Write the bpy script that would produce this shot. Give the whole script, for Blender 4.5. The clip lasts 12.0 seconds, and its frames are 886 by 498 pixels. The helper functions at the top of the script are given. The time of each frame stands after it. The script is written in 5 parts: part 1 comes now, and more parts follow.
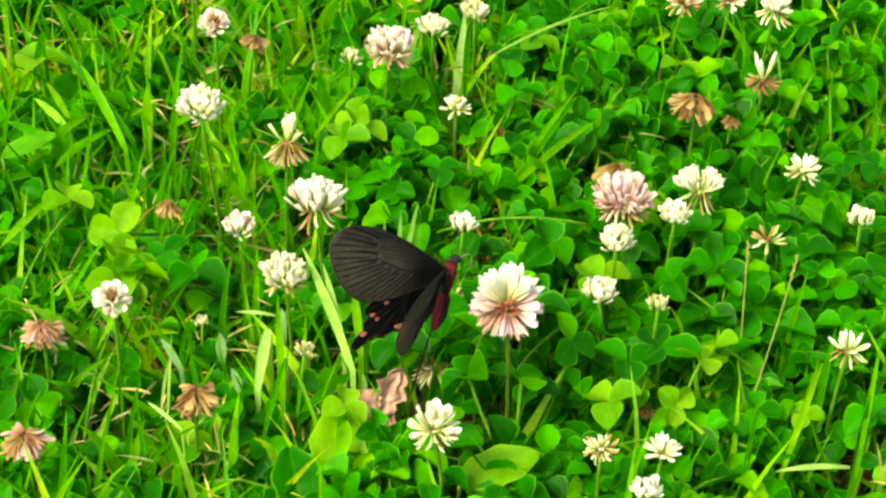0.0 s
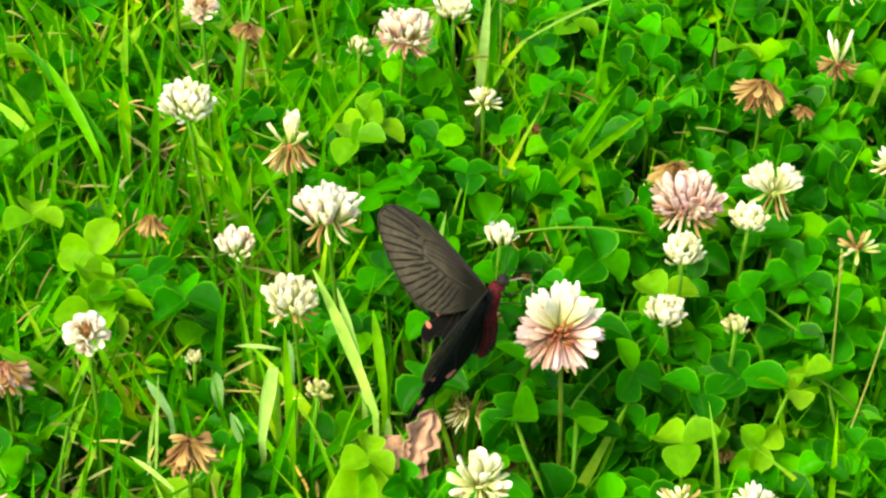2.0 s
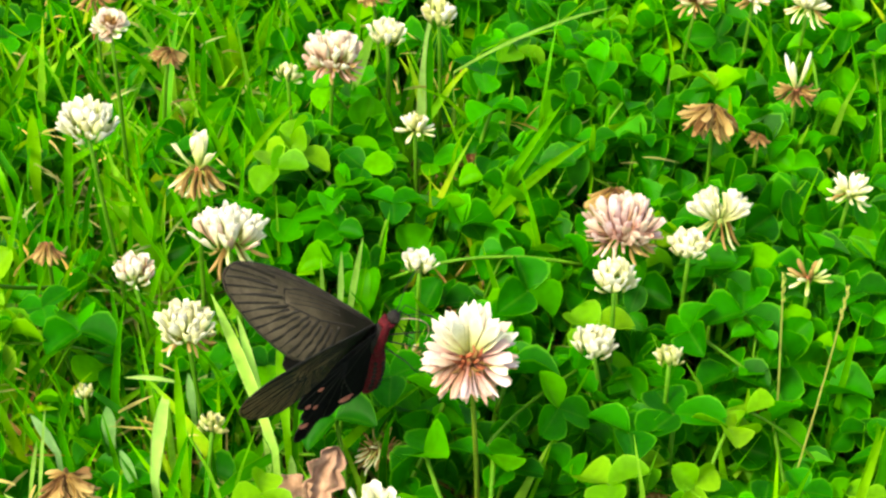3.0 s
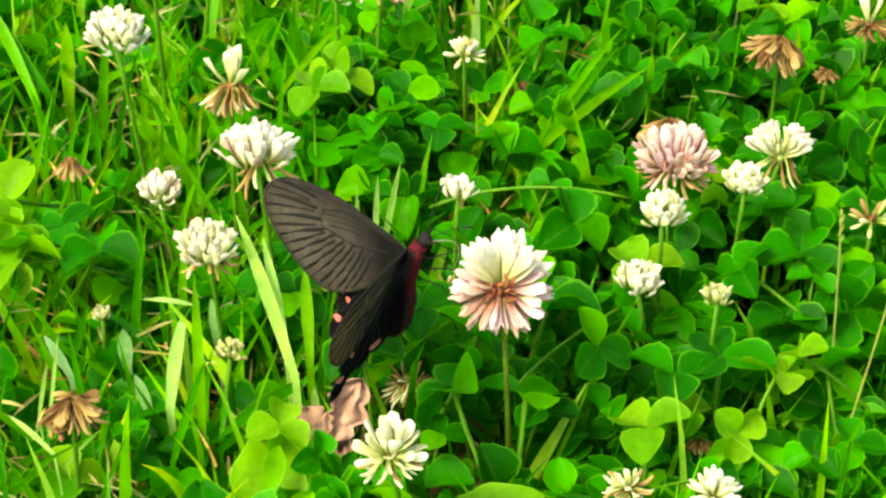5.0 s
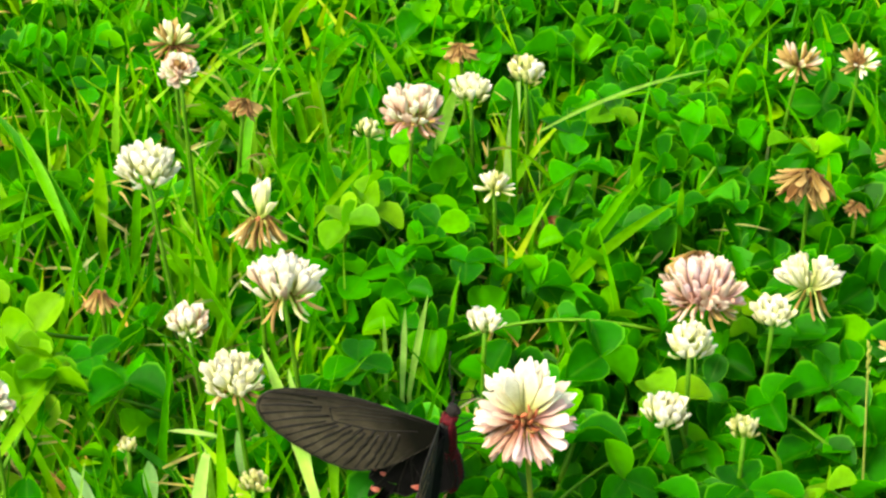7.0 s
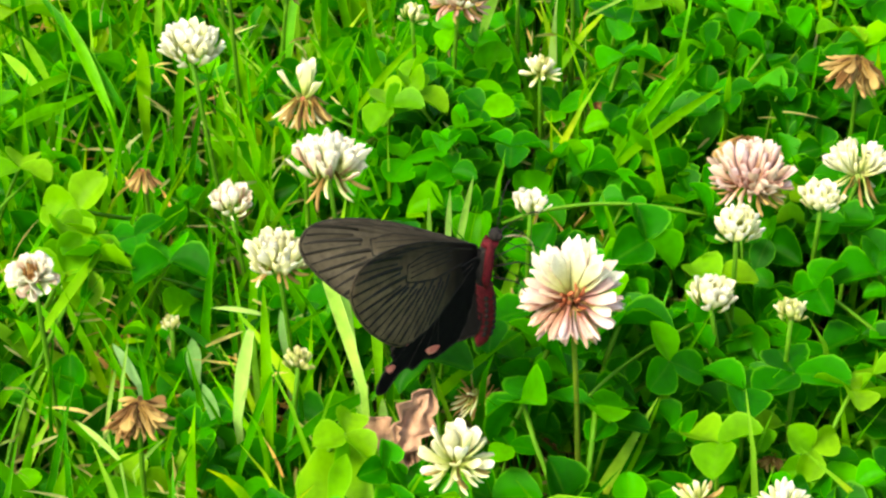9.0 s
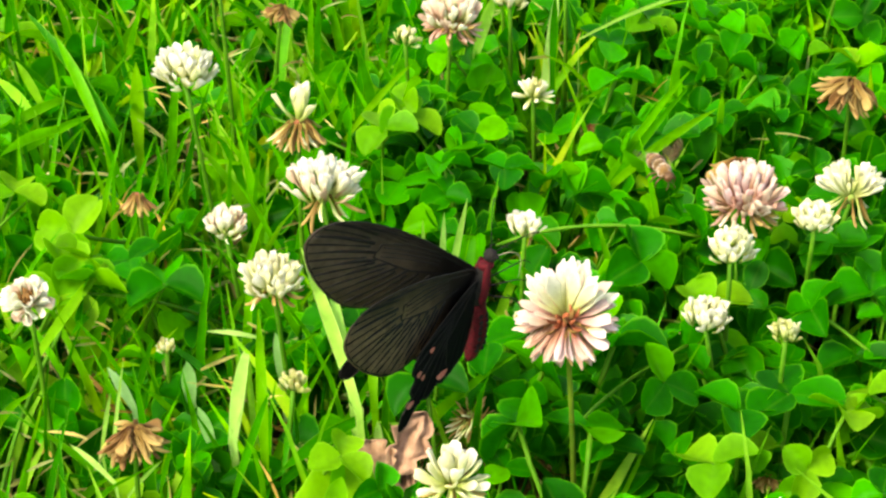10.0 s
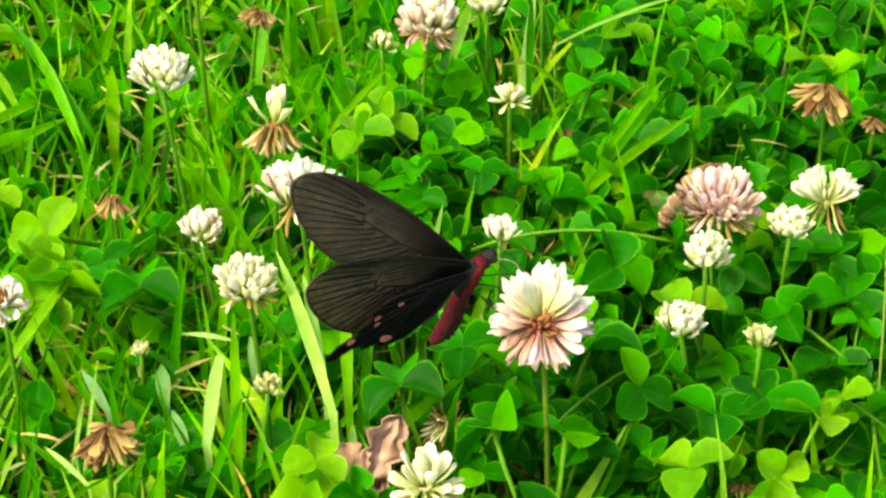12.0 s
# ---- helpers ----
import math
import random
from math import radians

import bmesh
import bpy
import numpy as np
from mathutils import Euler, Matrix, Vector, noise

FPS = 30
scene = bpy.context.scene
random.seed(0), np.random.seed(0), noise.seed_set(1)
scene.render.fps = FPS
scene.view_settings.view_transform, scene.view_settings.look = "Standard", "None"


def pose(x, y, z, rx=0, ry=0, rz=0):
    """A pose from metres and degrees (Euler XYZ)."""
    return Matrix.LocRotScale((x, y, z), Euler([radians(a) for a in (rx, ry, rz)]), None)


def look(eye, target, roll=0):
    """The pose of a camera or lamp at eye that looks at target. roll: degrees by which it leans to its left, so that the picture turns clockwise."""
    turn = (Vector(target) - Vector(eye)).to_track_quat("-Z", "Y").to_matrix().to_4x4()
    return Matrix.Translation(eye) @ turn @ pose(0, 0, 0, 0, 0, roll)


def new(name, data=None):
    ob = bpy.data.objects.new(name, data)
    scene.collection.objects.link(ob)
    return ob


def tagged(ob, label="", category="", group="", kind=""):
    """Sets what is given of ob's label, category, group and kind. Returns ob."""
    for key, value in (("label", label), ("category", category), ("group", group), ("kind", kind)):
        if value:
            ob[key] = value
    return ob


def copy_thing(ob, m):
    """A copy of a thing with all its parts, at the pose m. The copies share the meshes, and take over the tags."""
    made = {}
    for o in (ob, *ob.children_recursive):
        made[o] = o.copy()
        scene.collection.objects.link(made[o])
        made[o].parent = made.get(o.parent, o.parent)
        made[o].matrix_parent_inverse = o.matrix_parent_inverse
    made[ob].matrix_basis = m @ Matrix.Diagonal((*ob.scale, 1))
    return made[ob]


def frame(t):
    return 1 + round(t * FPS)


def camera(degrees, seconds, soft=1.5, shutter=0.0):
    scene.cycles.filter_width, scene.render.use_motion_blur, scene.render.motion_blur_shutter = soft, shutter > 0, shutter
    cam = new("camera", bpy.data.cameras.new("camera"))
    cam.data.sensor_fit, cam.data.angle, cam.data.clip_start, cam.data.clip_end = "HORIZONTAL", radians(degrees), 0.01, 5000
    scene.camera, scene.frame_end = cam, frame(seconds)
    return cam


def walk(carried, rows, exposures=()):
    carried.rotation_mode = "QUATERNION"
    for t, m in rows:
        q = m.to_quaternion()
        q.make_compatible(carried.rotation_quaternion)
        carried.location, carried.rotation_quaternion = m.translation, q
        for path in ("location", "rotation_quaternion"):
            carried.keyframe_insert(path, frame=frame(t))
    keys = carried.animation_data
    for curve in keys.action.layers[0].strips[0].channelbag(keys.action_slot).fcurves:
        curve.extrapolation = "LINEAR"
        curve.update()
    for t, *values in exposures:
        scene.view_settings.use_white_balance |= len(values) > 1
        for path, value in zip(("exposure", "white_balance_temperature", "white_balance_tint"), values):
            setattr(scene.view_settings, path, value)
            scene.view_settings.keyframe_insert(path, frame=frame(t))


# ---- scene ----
cam = camera(22.0, 12.0, soft=2.5)
PATH = [
    (0, (-0.04959, -0.60017, 0.58711), (-0.03005, -0.13924, 0.20349), 3.061),
    (0.5, (-0.06831, -0.56242, 0.57522), (-0.01750, -0.10777, 0.18700), 4.465),
    (1, (-0.08043, -0.53939, 0.55327), (-0.01269, -0.08760, 0.16431), 5.136),
    (1.5, (-0.07798, -0.51943, 0.53340), (-0.02971, -0.06429, 0.14544), 4.021),
    (2, (-0.06116, -0.50560, 0.50747), (-0.03689, -0.04154, 0.12792), 2.232),
    (2.5, (-0.04385, -0.49211, 0.47995), (-0.03318, -0.02130, 0.10817), 1.192),
    (3, (-0.02151, -0.48226, 0.45864), (-0.01057, 0.00018, 0.10209), 1.270),
    (3.5, (-0.01593, -0.48343, 0.44411), (-0.02035, -0.00119, 0.08715), 0.389),
    (3.7, (-0.01346, -0.48270, 0.43934), (-0.02551, -0.00199, 0.08049), 0.005),
    (5.3, (-0.00255, -0.46014, 0.42948), (-0.01540, 0.01680, 0.06565), 1.472),
    (5.5, (-0.00096, -0.46083, 0.42853), (-0.01262, 0.01799, 0.06715), 1.576),
    (6, (-0.00158, -0.46000, 0.42812), (-0.02023, 0.02422, 0.07431), 1.050),
    (6.5, (0.00184, -0.46115, 0.42894), (-0.02629, 0.03075, 0.08653), 0.239),
    (7, (0.00280, -0.46321, 0.42791), (-0.02831, 0.03494, 0.09493), 0.169),
    (7.5, (-0.00255, -0.46489, 0.42071), (-0.03660, 0.02447, 0.07521), 0.033),
    (7.7, (-0.00400, -0.46559, 0.42041), (-0.03896, 0.02008, 0.06984), 0.004),
    (9.3, (-0.00039, -0.46527, 0.41730), (-0.03889, 0.01966, 0.06608), 0.246),
    (9.5, (-0.00096, -0.46468, 0.41689), (-0.03730, 0.02123, 0.06678), 0.333),
    (10, (-0.00140, -0.46614, 0.41848), (-0.03784, 0.02249, 0.07219), 0.135),
    (10.5, (-0.00000, -0.46615, 0.41868), (-0.03882, 0.02339, 0.07394), -0.000),
    (11, (-0.00146, -0.46671, 0.41814), (-0.04213, 0.02401, 0.07530), 0.047),
    (11.5, (-0.00287, -0.46629, 0.41765), (-0.04142, 0.02485, 0.07517), 0.306),
    (12, (-0.00149, -0.46686, 0.41641), (-0.03149, 0.02406, 0.07275), 0.870),
]
walk(cam, [(t, look(eye, target, roll)) for t, eye, target, roll in PATH], [(0, 1.82, 8300, 3), (12, 1.82, 8300, 3)])

# ---- light: bright, hazy summer day ----
world = bpy.data.worlds.new("sky")
scene.world = world
world.use_nodes = True
sky = world.node_tree.nodes.new("ShaderNodeTexSky")
sky.sky_type, sky.sun_disc = "NISHITA", False
SUN_UP, SUN_TURN = 52.0, 228.0
sky.sun_elevation, sky.sun_rotation = radians(SUN_UP), radians(SUN_TURN)
sky.dust_density, sky.air_density = 3.0, 1.0
world.node_tree.links.new(sky.outputs[0], world.node_tree.nodes["Background"].inputs[0])
world.node_tree.nodes["Background"].inputs[1].default_value = 0.15
sun = new("sun", bpy.data.lights.new("sun", "SUN"))
sun.data.energy, sun.data.angle, sun.data.color = 1.75, radians(18), (1.0, 0.94, 0.80)
up, turn = radians(SUN_UP), radians(SUN_TURN)
sun.matrix_world = look((0.8 * math.sin(turn) * math.cos(up), 0.8 * math.cos(turn) * math.cos(up), 0.8 * math.sin(up)), (0, 0, 0))


# ---- materials ----
def graph(name):
    m = bpy.data.materials.new(name)
    m.use_nodes = True
    return m, m.node_tree.nodes, m.node_tree.links, m.node_tree.nodes["Principled BSDF"]


def ramp(nodes, stops):
    r = nodes.new("ShaderNodeValToRGB")
    e = r.color_ramp.elements
    while len(e) < len(stops):
        e.new(0.5)
    for k, (p, c) in zip(e, stops):
        k.position, k.color = p, (*c, 1)
    return r


def mixed(nodes, links, a, b, factor, blend="MIX"):
    n = nodes.new("ShaderNodeMix")
    n.data_type, n.blend_type = "RGBA", blend
    for socket, value in ((n.inputs[0], factor), (n.inputs[6], a), (n.inputs[7], b)):
        if isinstance(value, bpy.types.NodeSocket):
            links.new(value, socket)
        else:
            socket.default_value = value if isinstance(value, float) else (*value, 1)
    return n.outputs[2]


def noise_of(nodes, links, scale, detail=4.0, coord="Object", rough=0.6):
    c, n = nodes.new("ShaderNodeTexCoord"), nodes.new("ShaderNodeTexNoise")
    n.inputs["Scale"].default_value, n.inputs["Detail"].default_value, n.inputs["Roughness"].default_value = scale, detail, rough
    links.new(c.outputs[coord], n.inputs["Vector"])
    return n.outputs["Fac"]


def bumped(nodes, links, bsdf, height, strength, distance):
    b = nodes.new("ShaderNodeBump")
    b.inputs["Strength"].default_value, b.inputs["Distance"].default_value = strength, distance
    links.new(height, b.inputs["Height"])
    links.new(b.outputs[0], bsdf.inputs["Normal"])
    return b.outputs[0]


def foliage(name, stops, rough=0.45, through_light=0.45, random="island", veins=60.0, spot=(0.20, 0.24, 0.005), gloss=0.07):
    """Leaf or blade: hue by piece, blotches, a pale midrib, side veins in relief, light through the blade."""
    m, nodes, links, bsdf = graph(name)
    if random == "island":
        pick = nodes.new("ShaderNodeNewGeometry").outputs["Random Per Island"]
    else:
        pick = nodes.new("ShaderNodeObjectInfo").outputs["Random"]
    base = ramp(nodes, stops)
    links.new(pick, base.inputs[0])
    blotch = ramp(nodes, [(0.32, (0.62, 0.66, 0.6)), (0.6, (1.0, 1.0, 1.0)), (0.8, (1.25, 1.12, 1.0))])
    links.new(noise_of(nodes, links, 130.0, 3.0), blotch.inputs[0])
    col = mixed(nodes, links, base.outputs[0], blotch.outputs[0], 1.0, "MULTIPLY")
    if random == "island":
        patch = ramp(nodes, [(0.40, (0.85, 0.90, 1.0)), (0.52, (1.0, 1.0, 1.0)), (0.64, (2.2, 1.22, 1.0))])
        links.new(noise_of(nodes, links, 22.0, 2.0), patch.inputs[0])
        col = mixed(nodes, links, col, patch.outputs[0], 1.0, "MULTIPLY")
    worn = ramp(nodes, [(0.66, (0, 0, 0)), (0.78, (1, 1, 1))])
    links.new(noise_of(nodes, links, 46.0, 5.0), worn.inputs[0])
    scaled = nodes.new("ShaderNodeMath")
    scaled.operation = "MULTIPLY"
    scaled.inputs[1].default_value = 0.45
    links.new(worn.outputs[0], scaled.inputs[0])
    col = mixed(nodes, links, col, spot, scaled.outputs[0])
    uv, sep = nodes.new("ShaderNodeUVMap"), nodes.new("ShaderNodeSeparateXYZ")
    links.new(uv.outputs[0], sep.inputs[0])
    off = nodes.new("ShaderNodeMath")
    off.operation = "SUBTRACT"
    off.inputs[1].default_value = 0.5
    links.new(sep.outputs[0], off.inputs[0])
    side = nodes.new("ShaderNodeMath")
    side.operation = "ABSOLUTE"
    links.new(off.outputs[0], side.inputs[0])
    rib = ramp(nodes, [(0.0, (1, 1, 1)), (0.05, (0, 0, 0))])
    links.new(side.outputs[0], rib.inputs[0])
    ribs = nodes.new("ShaderNodeMath")
    ribs.operation = "MULTIPLY"
    ribs.inputs[1].default_value = 0.16
    links.new(rib.outputs[0], ribs.inputs[0])
    col = mixed(nodes, links, col, (0.12, 0.32, 0.02), ribs.outputs[0])
    rim = ramp(nodes, [(0.44, (0, 0, 0)), (0.50, (0.42, 0.42, 0.42))])
    links.new(side.outputs[0], rim.inputs[0])
    col = mixed(nodes, links, col, tuple(min(0.8, 1.5 * c + 0.02) for c in stops[-1][1]), rim.outputs[0])
    links.new(col, bsdf.inputs["Base Color"])
    bsdf.inputs["Roughness"].default_value = rough
    bsdf.inputs["Specular IOR Level"].default_value = gloss
    lean = nodes.new("ShaderNodeMath")
    lean.operation = "MULTIPLY_ADD"
    lean.inputs[1].default_value = -0.7
    links.new(side.outputs[0], lean.inputs[0])
    links.new(sep.outputs[1], lean.inputs[2])
    wave = nodes.new("ShaderNodeMath")
    wave.operation = "SINE"
    mul = nodes.new("ShaderNodeMath")
    mul.operation = "MULTIPLY"
    mul.inputs[1].default_value = veins
    links.new(lean.outputs[0], mul.inputs[0])
    links.new(mul.outputs[0], wave.inputs[0])
    bumped(nodes, links, bsdf, wave.outputs[0], 0.07, 0.0002)
    glow = nodes.new("ShaderNodeBsdfTranslucent")
    warm = mixed(nodes, links, col, (1.0, 1.3, 0.3), 1.0, "MULTIPLY")
    links.new(warm, glow.inputs["Color"])
    both = nodes.new("ShaderNodeMixShader")
    both.inputs[0].default_value = through_light
    links.new(bsdf.outputs[0], both.inputs[1])
    links.new(glow.outputs[0], both.inputs[2])
    links.new(both.outputs[0], nodes["Material Output"].inputs["Surface"])
    return m


def petal(name, foot, tip, length=0.010, vary=0.25):
    """Floret: colour runs from the foot to the tip, a little different on every floret."""
    m, nodes, links, bsdf = graph(name)
    c, sep = nodes.new("ShaderNodeTexCoord"), nodes.new("ShaderNodeSeparateXYZ")
    links.new(c.outputs["Object"], sep.inputs[0])
    along = nodes.new("ShaderNodeMath")
    along.operation = "DIVIDE"
    along.inputs[1].default_value = length
    links.new(sep.outputs[2], along.inputs[0])
    r = ramp(nodes, [(0.25, foot), (0.62, tuple((a + 2 * b) / 3 for a, b in zip(foot, tip))), (0.9, tip)])
    links.new(along.outputs[0], r.inputs[0])
    tint = ramp(nodes, [(0.0, (1 - vary, 1 - 1.3 * vary, 1 - 1.6 * vary)), (0.5, (1, 1, 1)), (1.0, (1.0, 0.97, 0.93))])
    links.new(nodes.new("ShaderNodeObjectInfo").outputs["Random"], tint.inputs[0])
    col = mixed(nodes, links, r.outputs[0], tint.outputs[0], 1.0, "MULTIPLY")
    n = noise_of(nodes, links, 900.0, 3.0)
    streak = ramp(nodes, [(0.3, (0.86, 0.84, 0.8)), (0.6, (1, 1, 1))])
    links.new(n, streak.inputs[0])
    col = mixed(nodes, links, col, streak.outputs[0], 1.0, "MULTIPLY")
    links.new(col, bsdf.inputs["Base Color"])
    bsdf.inputs["Roughness"].default_value, bsdf.inputs["Specular IOR Level"].default_value = 0.6, 0.25
    bumped(nodes, links, bsdf, n, 0.25, 0.0003)
    glow, both = nodes.new("ShaderNodeBsdfTranslucent"), nodes.new("ShaderNodeMixShader")
    links.new(col, glow.inputs["Color"])
    both.inputs[0].default_value = 0.50
    links.new(bsdf.outputs[0], both.inputs[1])
    links.new(glow.outputs[0], both.inputs[2])
    links.new(both.outputs[0], nodes["Material Output"].inputs["Surface"])
    return m


def plain(name, dark, light, scale=300.0, rough=0.6, bump=0.3, depth=0.0004, gloss=0.4, sheen=0.0, detail=5.0):
    """A surface with grain at two scales."""
    m, nodes, links, bsdf = graph(name)
    n = noise_of(nodes, links, scale, detail)
    r = ramp(nodes, [(0.32, dark), (0.68, light)])
    links.new(n, r.inputs[0])
    big = ramp(nodes, [(0.35, (0.75, 0.75, 0.75)), (0.65, (1.1, 1.1, 1.1))])
    links.new(noise_of(nodes, links, scale * 0.17, 3.0), big.inputs[0])
    links.new(mixed(nodes, links, r.outputs[0], big.outputs[0], 1.0, "MULTIPLY"), bsdf.inputs["Base Color"])
    bsdf.inputs["Roughness"].default_value, bsdf.inputs["Specular IOR Level"].default_value = rough, gloss
    if sheen:
        bsdf.inputs["Sheen Weight"].default_value = sheen
    bumped(nodes, links, bsdf, n, bump, depth)
    return m


CLOVER = [(0.0, (0.002, 0.105, 0.001)), (0.35, (0.003, 0.155, 0.001)), (0.66, (0.008, 0.22, 0.002)), (0.85, (0.022, 0.33, 0.002)), (1.0, (0.09, 0.40, 0.003))]
LEAF_STUFF = foliage("clover_leaf_mass", CLOVER)
LEAF_ONE = foliage("clover_leaf", CLOVER, random="object")
LEAF_PALE = foliage("young_clover_leaf", [(0.0, (0.05, 0.29, 0.006)), (1.0, (0.17, 0.40, 0.012))], random="object")
GRASS = [(0.0, (0.012, 0.19, 0.002)), (0.4, (0.035, 0.31, 0.003)), (0.8, (0.10, 0.43, 0.006)), (1.0, (0.26, 0.54, 0.04))]
GRASS_STUFF = foliage("grass_mass", GRASS, rough=0.45, veins=0.0)
GRASS_BRIGHT = foliage("grass_bright_mass", [(0.0, (0.04, 0.30, 0.003)), (0.5, (0.11, 0.43, 0.006)), (1.0, (0.28, 0.56, 0.04))], rough=0.42, veins=0.0)
GRASS_ONE = foliage("grass_green", GRASS, rough=0.42, random="object", veins=0.0)
GRASS_PALE = foliage("grass_pale", [(0.0, (0.32, 0.60, 0.09)), (1.0, (0.44, 0.68, 0.22))], rough=0.42, random="object", veins=0.0)
GRASS_BLUE = foliage("grass_blue_green", [(0.0, (0.26, 0.52, 0.18)), (1.0, (0.36, 0.60, 0.28))], rough=0.42, random="object", veins=0.0)
GRASS_YELLOW = foliage("grass_yellow_green", [(0.0, (0.10, 0.40, 0.008)), (1.0, (0.20, 0.48, 0.015))], rough=0.42, random="object", veins=0.0)
GRASS_DEEP = foliage("grass_deep", [(0.0, (0.006, 0.13, 0.002)), (1.0, (0.012, 0.18, 0.003))], rough=0.42, random="object", veins=0.0)
STRAW = foliage("straw", [(0.0, (0.08, 0.052, 0.018)), (0.5, (0.22, 0.175, 0.055)), (1.0, (0.42, 0.40, 0.16))], rough=0.7, veins=0.0, gloss=0.15)
STRAW_PALE = foliage("pale_straw", [(0.0, (0.20, 0.14, 0.045)), (0.5, (0.38, 0.36, 0.12)), (1.0, (0.48, 0.52, 0.22))], rough=0.65, veins=0.0)
STRAW_ONE = foliage("straw_stalk", [(0.0, (0.24, 0.32, 0.06)), (1.0, (0.34, 0.36, 0.09))], rough=0.6, random="object", veins=0.0)
STEM = plain("stem_green", (0.03, 0.14, 0.005), (0.07, 0.20, 0.010), 220.0, 0.6, gloss=0.12)
STEM_RED = plain("stem_reddish", (0.07, 0.15, 0.012), (0.12, 0.19, 0.015), 220.0, 0.6, gloss=0.12)
SOIL = plain("soil", (0.022, 0.016, 0.006), (0.11, 0.07, 0.025), 160.0, 0.9, 0.8, 0.003, 0.2)
LAWN = plain("far_lawn", (0.003, 0.04, 0.001), (0.018, 0.12, 0.003), 60.0, 0.9, 0.8, 0.02, 0.1, detail=9.0)
WHITE = petal("petal_white", (0.64, 0.70, 0.28), (0.93, 0.94, 0.89), vary=0.10)
CREAM = petal("petal_cream", (0.54, 0.66, 0.18), (0.92, 0.93, 0.69), vary=0.12)
BLUSH = petal("petal_blush", (0.66, 0.42, 0.28), (0.90, 0.80, 0.73))
PINK = petal("petal_pink", (0.44, 0.21, 0.13), (0.82, 0.58, 0.52))
ROSE = petal("petal_rose", (0.58, 0.30, 0.27), (0.92, 0.79, 0.82))
TAN = petal("petal_tan", (0.30, 0.19, 0.05), (0.60, 0.45, 0.18))
RUST = petal("petal_rust", (0.30, 0.07, 0.03), (0.60, 0.22, 0.12))
BROWN = petal("petal_brown", (0.18, 0.09, 0.03), (0.42, 0.25, 0.10))
LIME = petal("petal_lime", (0.30, 0.48, 0.06), (0.68, 0.72, 0.34))
CORE = plain("receptacle", (0.16, 0.05, 0.02), (0.32, 0.11, 0.05), 500.0, 0.8)
CORE_GREEN = plain("receptacle_green", (0.12, 0.24, 0.04), (0.30, 0.36, 0.08), 500.0, 0.8)
DRY_LEAF = plain("dry_leaf", (0.20, 0.11, 0.07), (0.44, 0.27, 0.19), 150.0, 0.75, 0.6, 0.001, 0.2)


# ---- mesh helpers ----
def part(name, bm, material, parent=None, label="", smooth=True):
    me = bpy.data.meshes.new(name)
    bm.to_mesh(me)
    bm.free()
    return placed(name, finished(me, material, smooth), parent, label=label)


def finished(me, material, smooth=True):
    me.materials.append(material)
    if smooth:
        me.polygons.foreach_set("use_smooth", [True] * len(me.polygons))
    me.update()
    return me


def placed(name, me, parent=None, m=None, label=""):
    ob = new(name, me)
    ob.parent = parent
    if m is not None:
        ob.matrix_basis = m
    if label:
        ob["label"] = label
    return ob


def sheet_mesh(name, verts, faces, uvs, material):
    me = bpy.data.meshes.new(name)
    me.from_pydata([tuple(v) for v in verts], [], [tuple(f) for f in faces])
    if uvs is not None:
        layer = me.uv_layers.new(name="UVMap")
        idx = np.empty(len(me.loops), np.int32)
        me.loops.foreach_get("vertex_index", idx)
        layer.data.foreach_set("uv", np.asarray(uvs, np.float32)[idx].ravel())
    return finished(me, material)


def tube(bm, points, radii, sides=6):
    """A tapered tube along points, closed at both ends."""
    pts = [Vector(p) for p in points]
    rings = []
    for i, p in enumerate(pts):
        d = (pts[min(i + 1, len(pts) - 1)] - pts[max(i - 1, 0)]).normalized()
        a = d.orthogonal().normalized() if i == 0 else (a - d * a.dot(d)).normalized()
        b = d.cross(a)
        r = radii[i] if hasattr(radii, "__len__") else radii
        rings.append([bm.verts.new(p + r * (math.cos(2 * math.pi * k / sides) * a + math.sin(2 * math.pi * k / sides) * b)) for k in range(sides)])
    for r, s in zip(rings, rings[1:]):
        for k in range(sides):
            bm.faces.new((r[k], r[(k + 1) % sides], s[(k + 1) % sides], s[k]))
    bm.faces.new(rings[0][::-1])
    bm.faces.new(rings[-1])
    return bm


def arc(a, b, sag, n=9):
    """Points from a to b that bow by the vector sag."""
    a, b, sag = Vector(a), Vector(b), Vector(sag)
    return [a.lerp(b, i / (n - 1)) + sag * (4 * (i / (n - 1)) * (1 - i / (n - 1))) for i in range(n)]


def lathe(bm, stations, sides=14):
    """Rings along z: (z, half-width in x, half-width in y, offset in x)."""
    rings = []
    for z, rx, ry, ox in stations:
        rings.append([bm.verts.new((ox + rx * math.cos(2 * math.pi * k / sides), ry * math.sin(2 * math.pi * k / sides), z)) for k in range(sides)])
    for r, s in zip(rings, rings[1:]):
        for k in range(sides):
            bm.faces.new((r[k], r[(k + 1) % sides], s[(k + 1) % sides], s[k]))
    bm.faces.new(rings[0][::-1])
    bm.faces.new(rings[-1])
    return bm


# ---- ground ----
def ground_height(x, y):
    return 0.004 * noise.noise(Vector((x * 22, y * 22, 0.3))) + 0.006 * noise.noise(Vector((x * 5, y * 5, 4.0)))


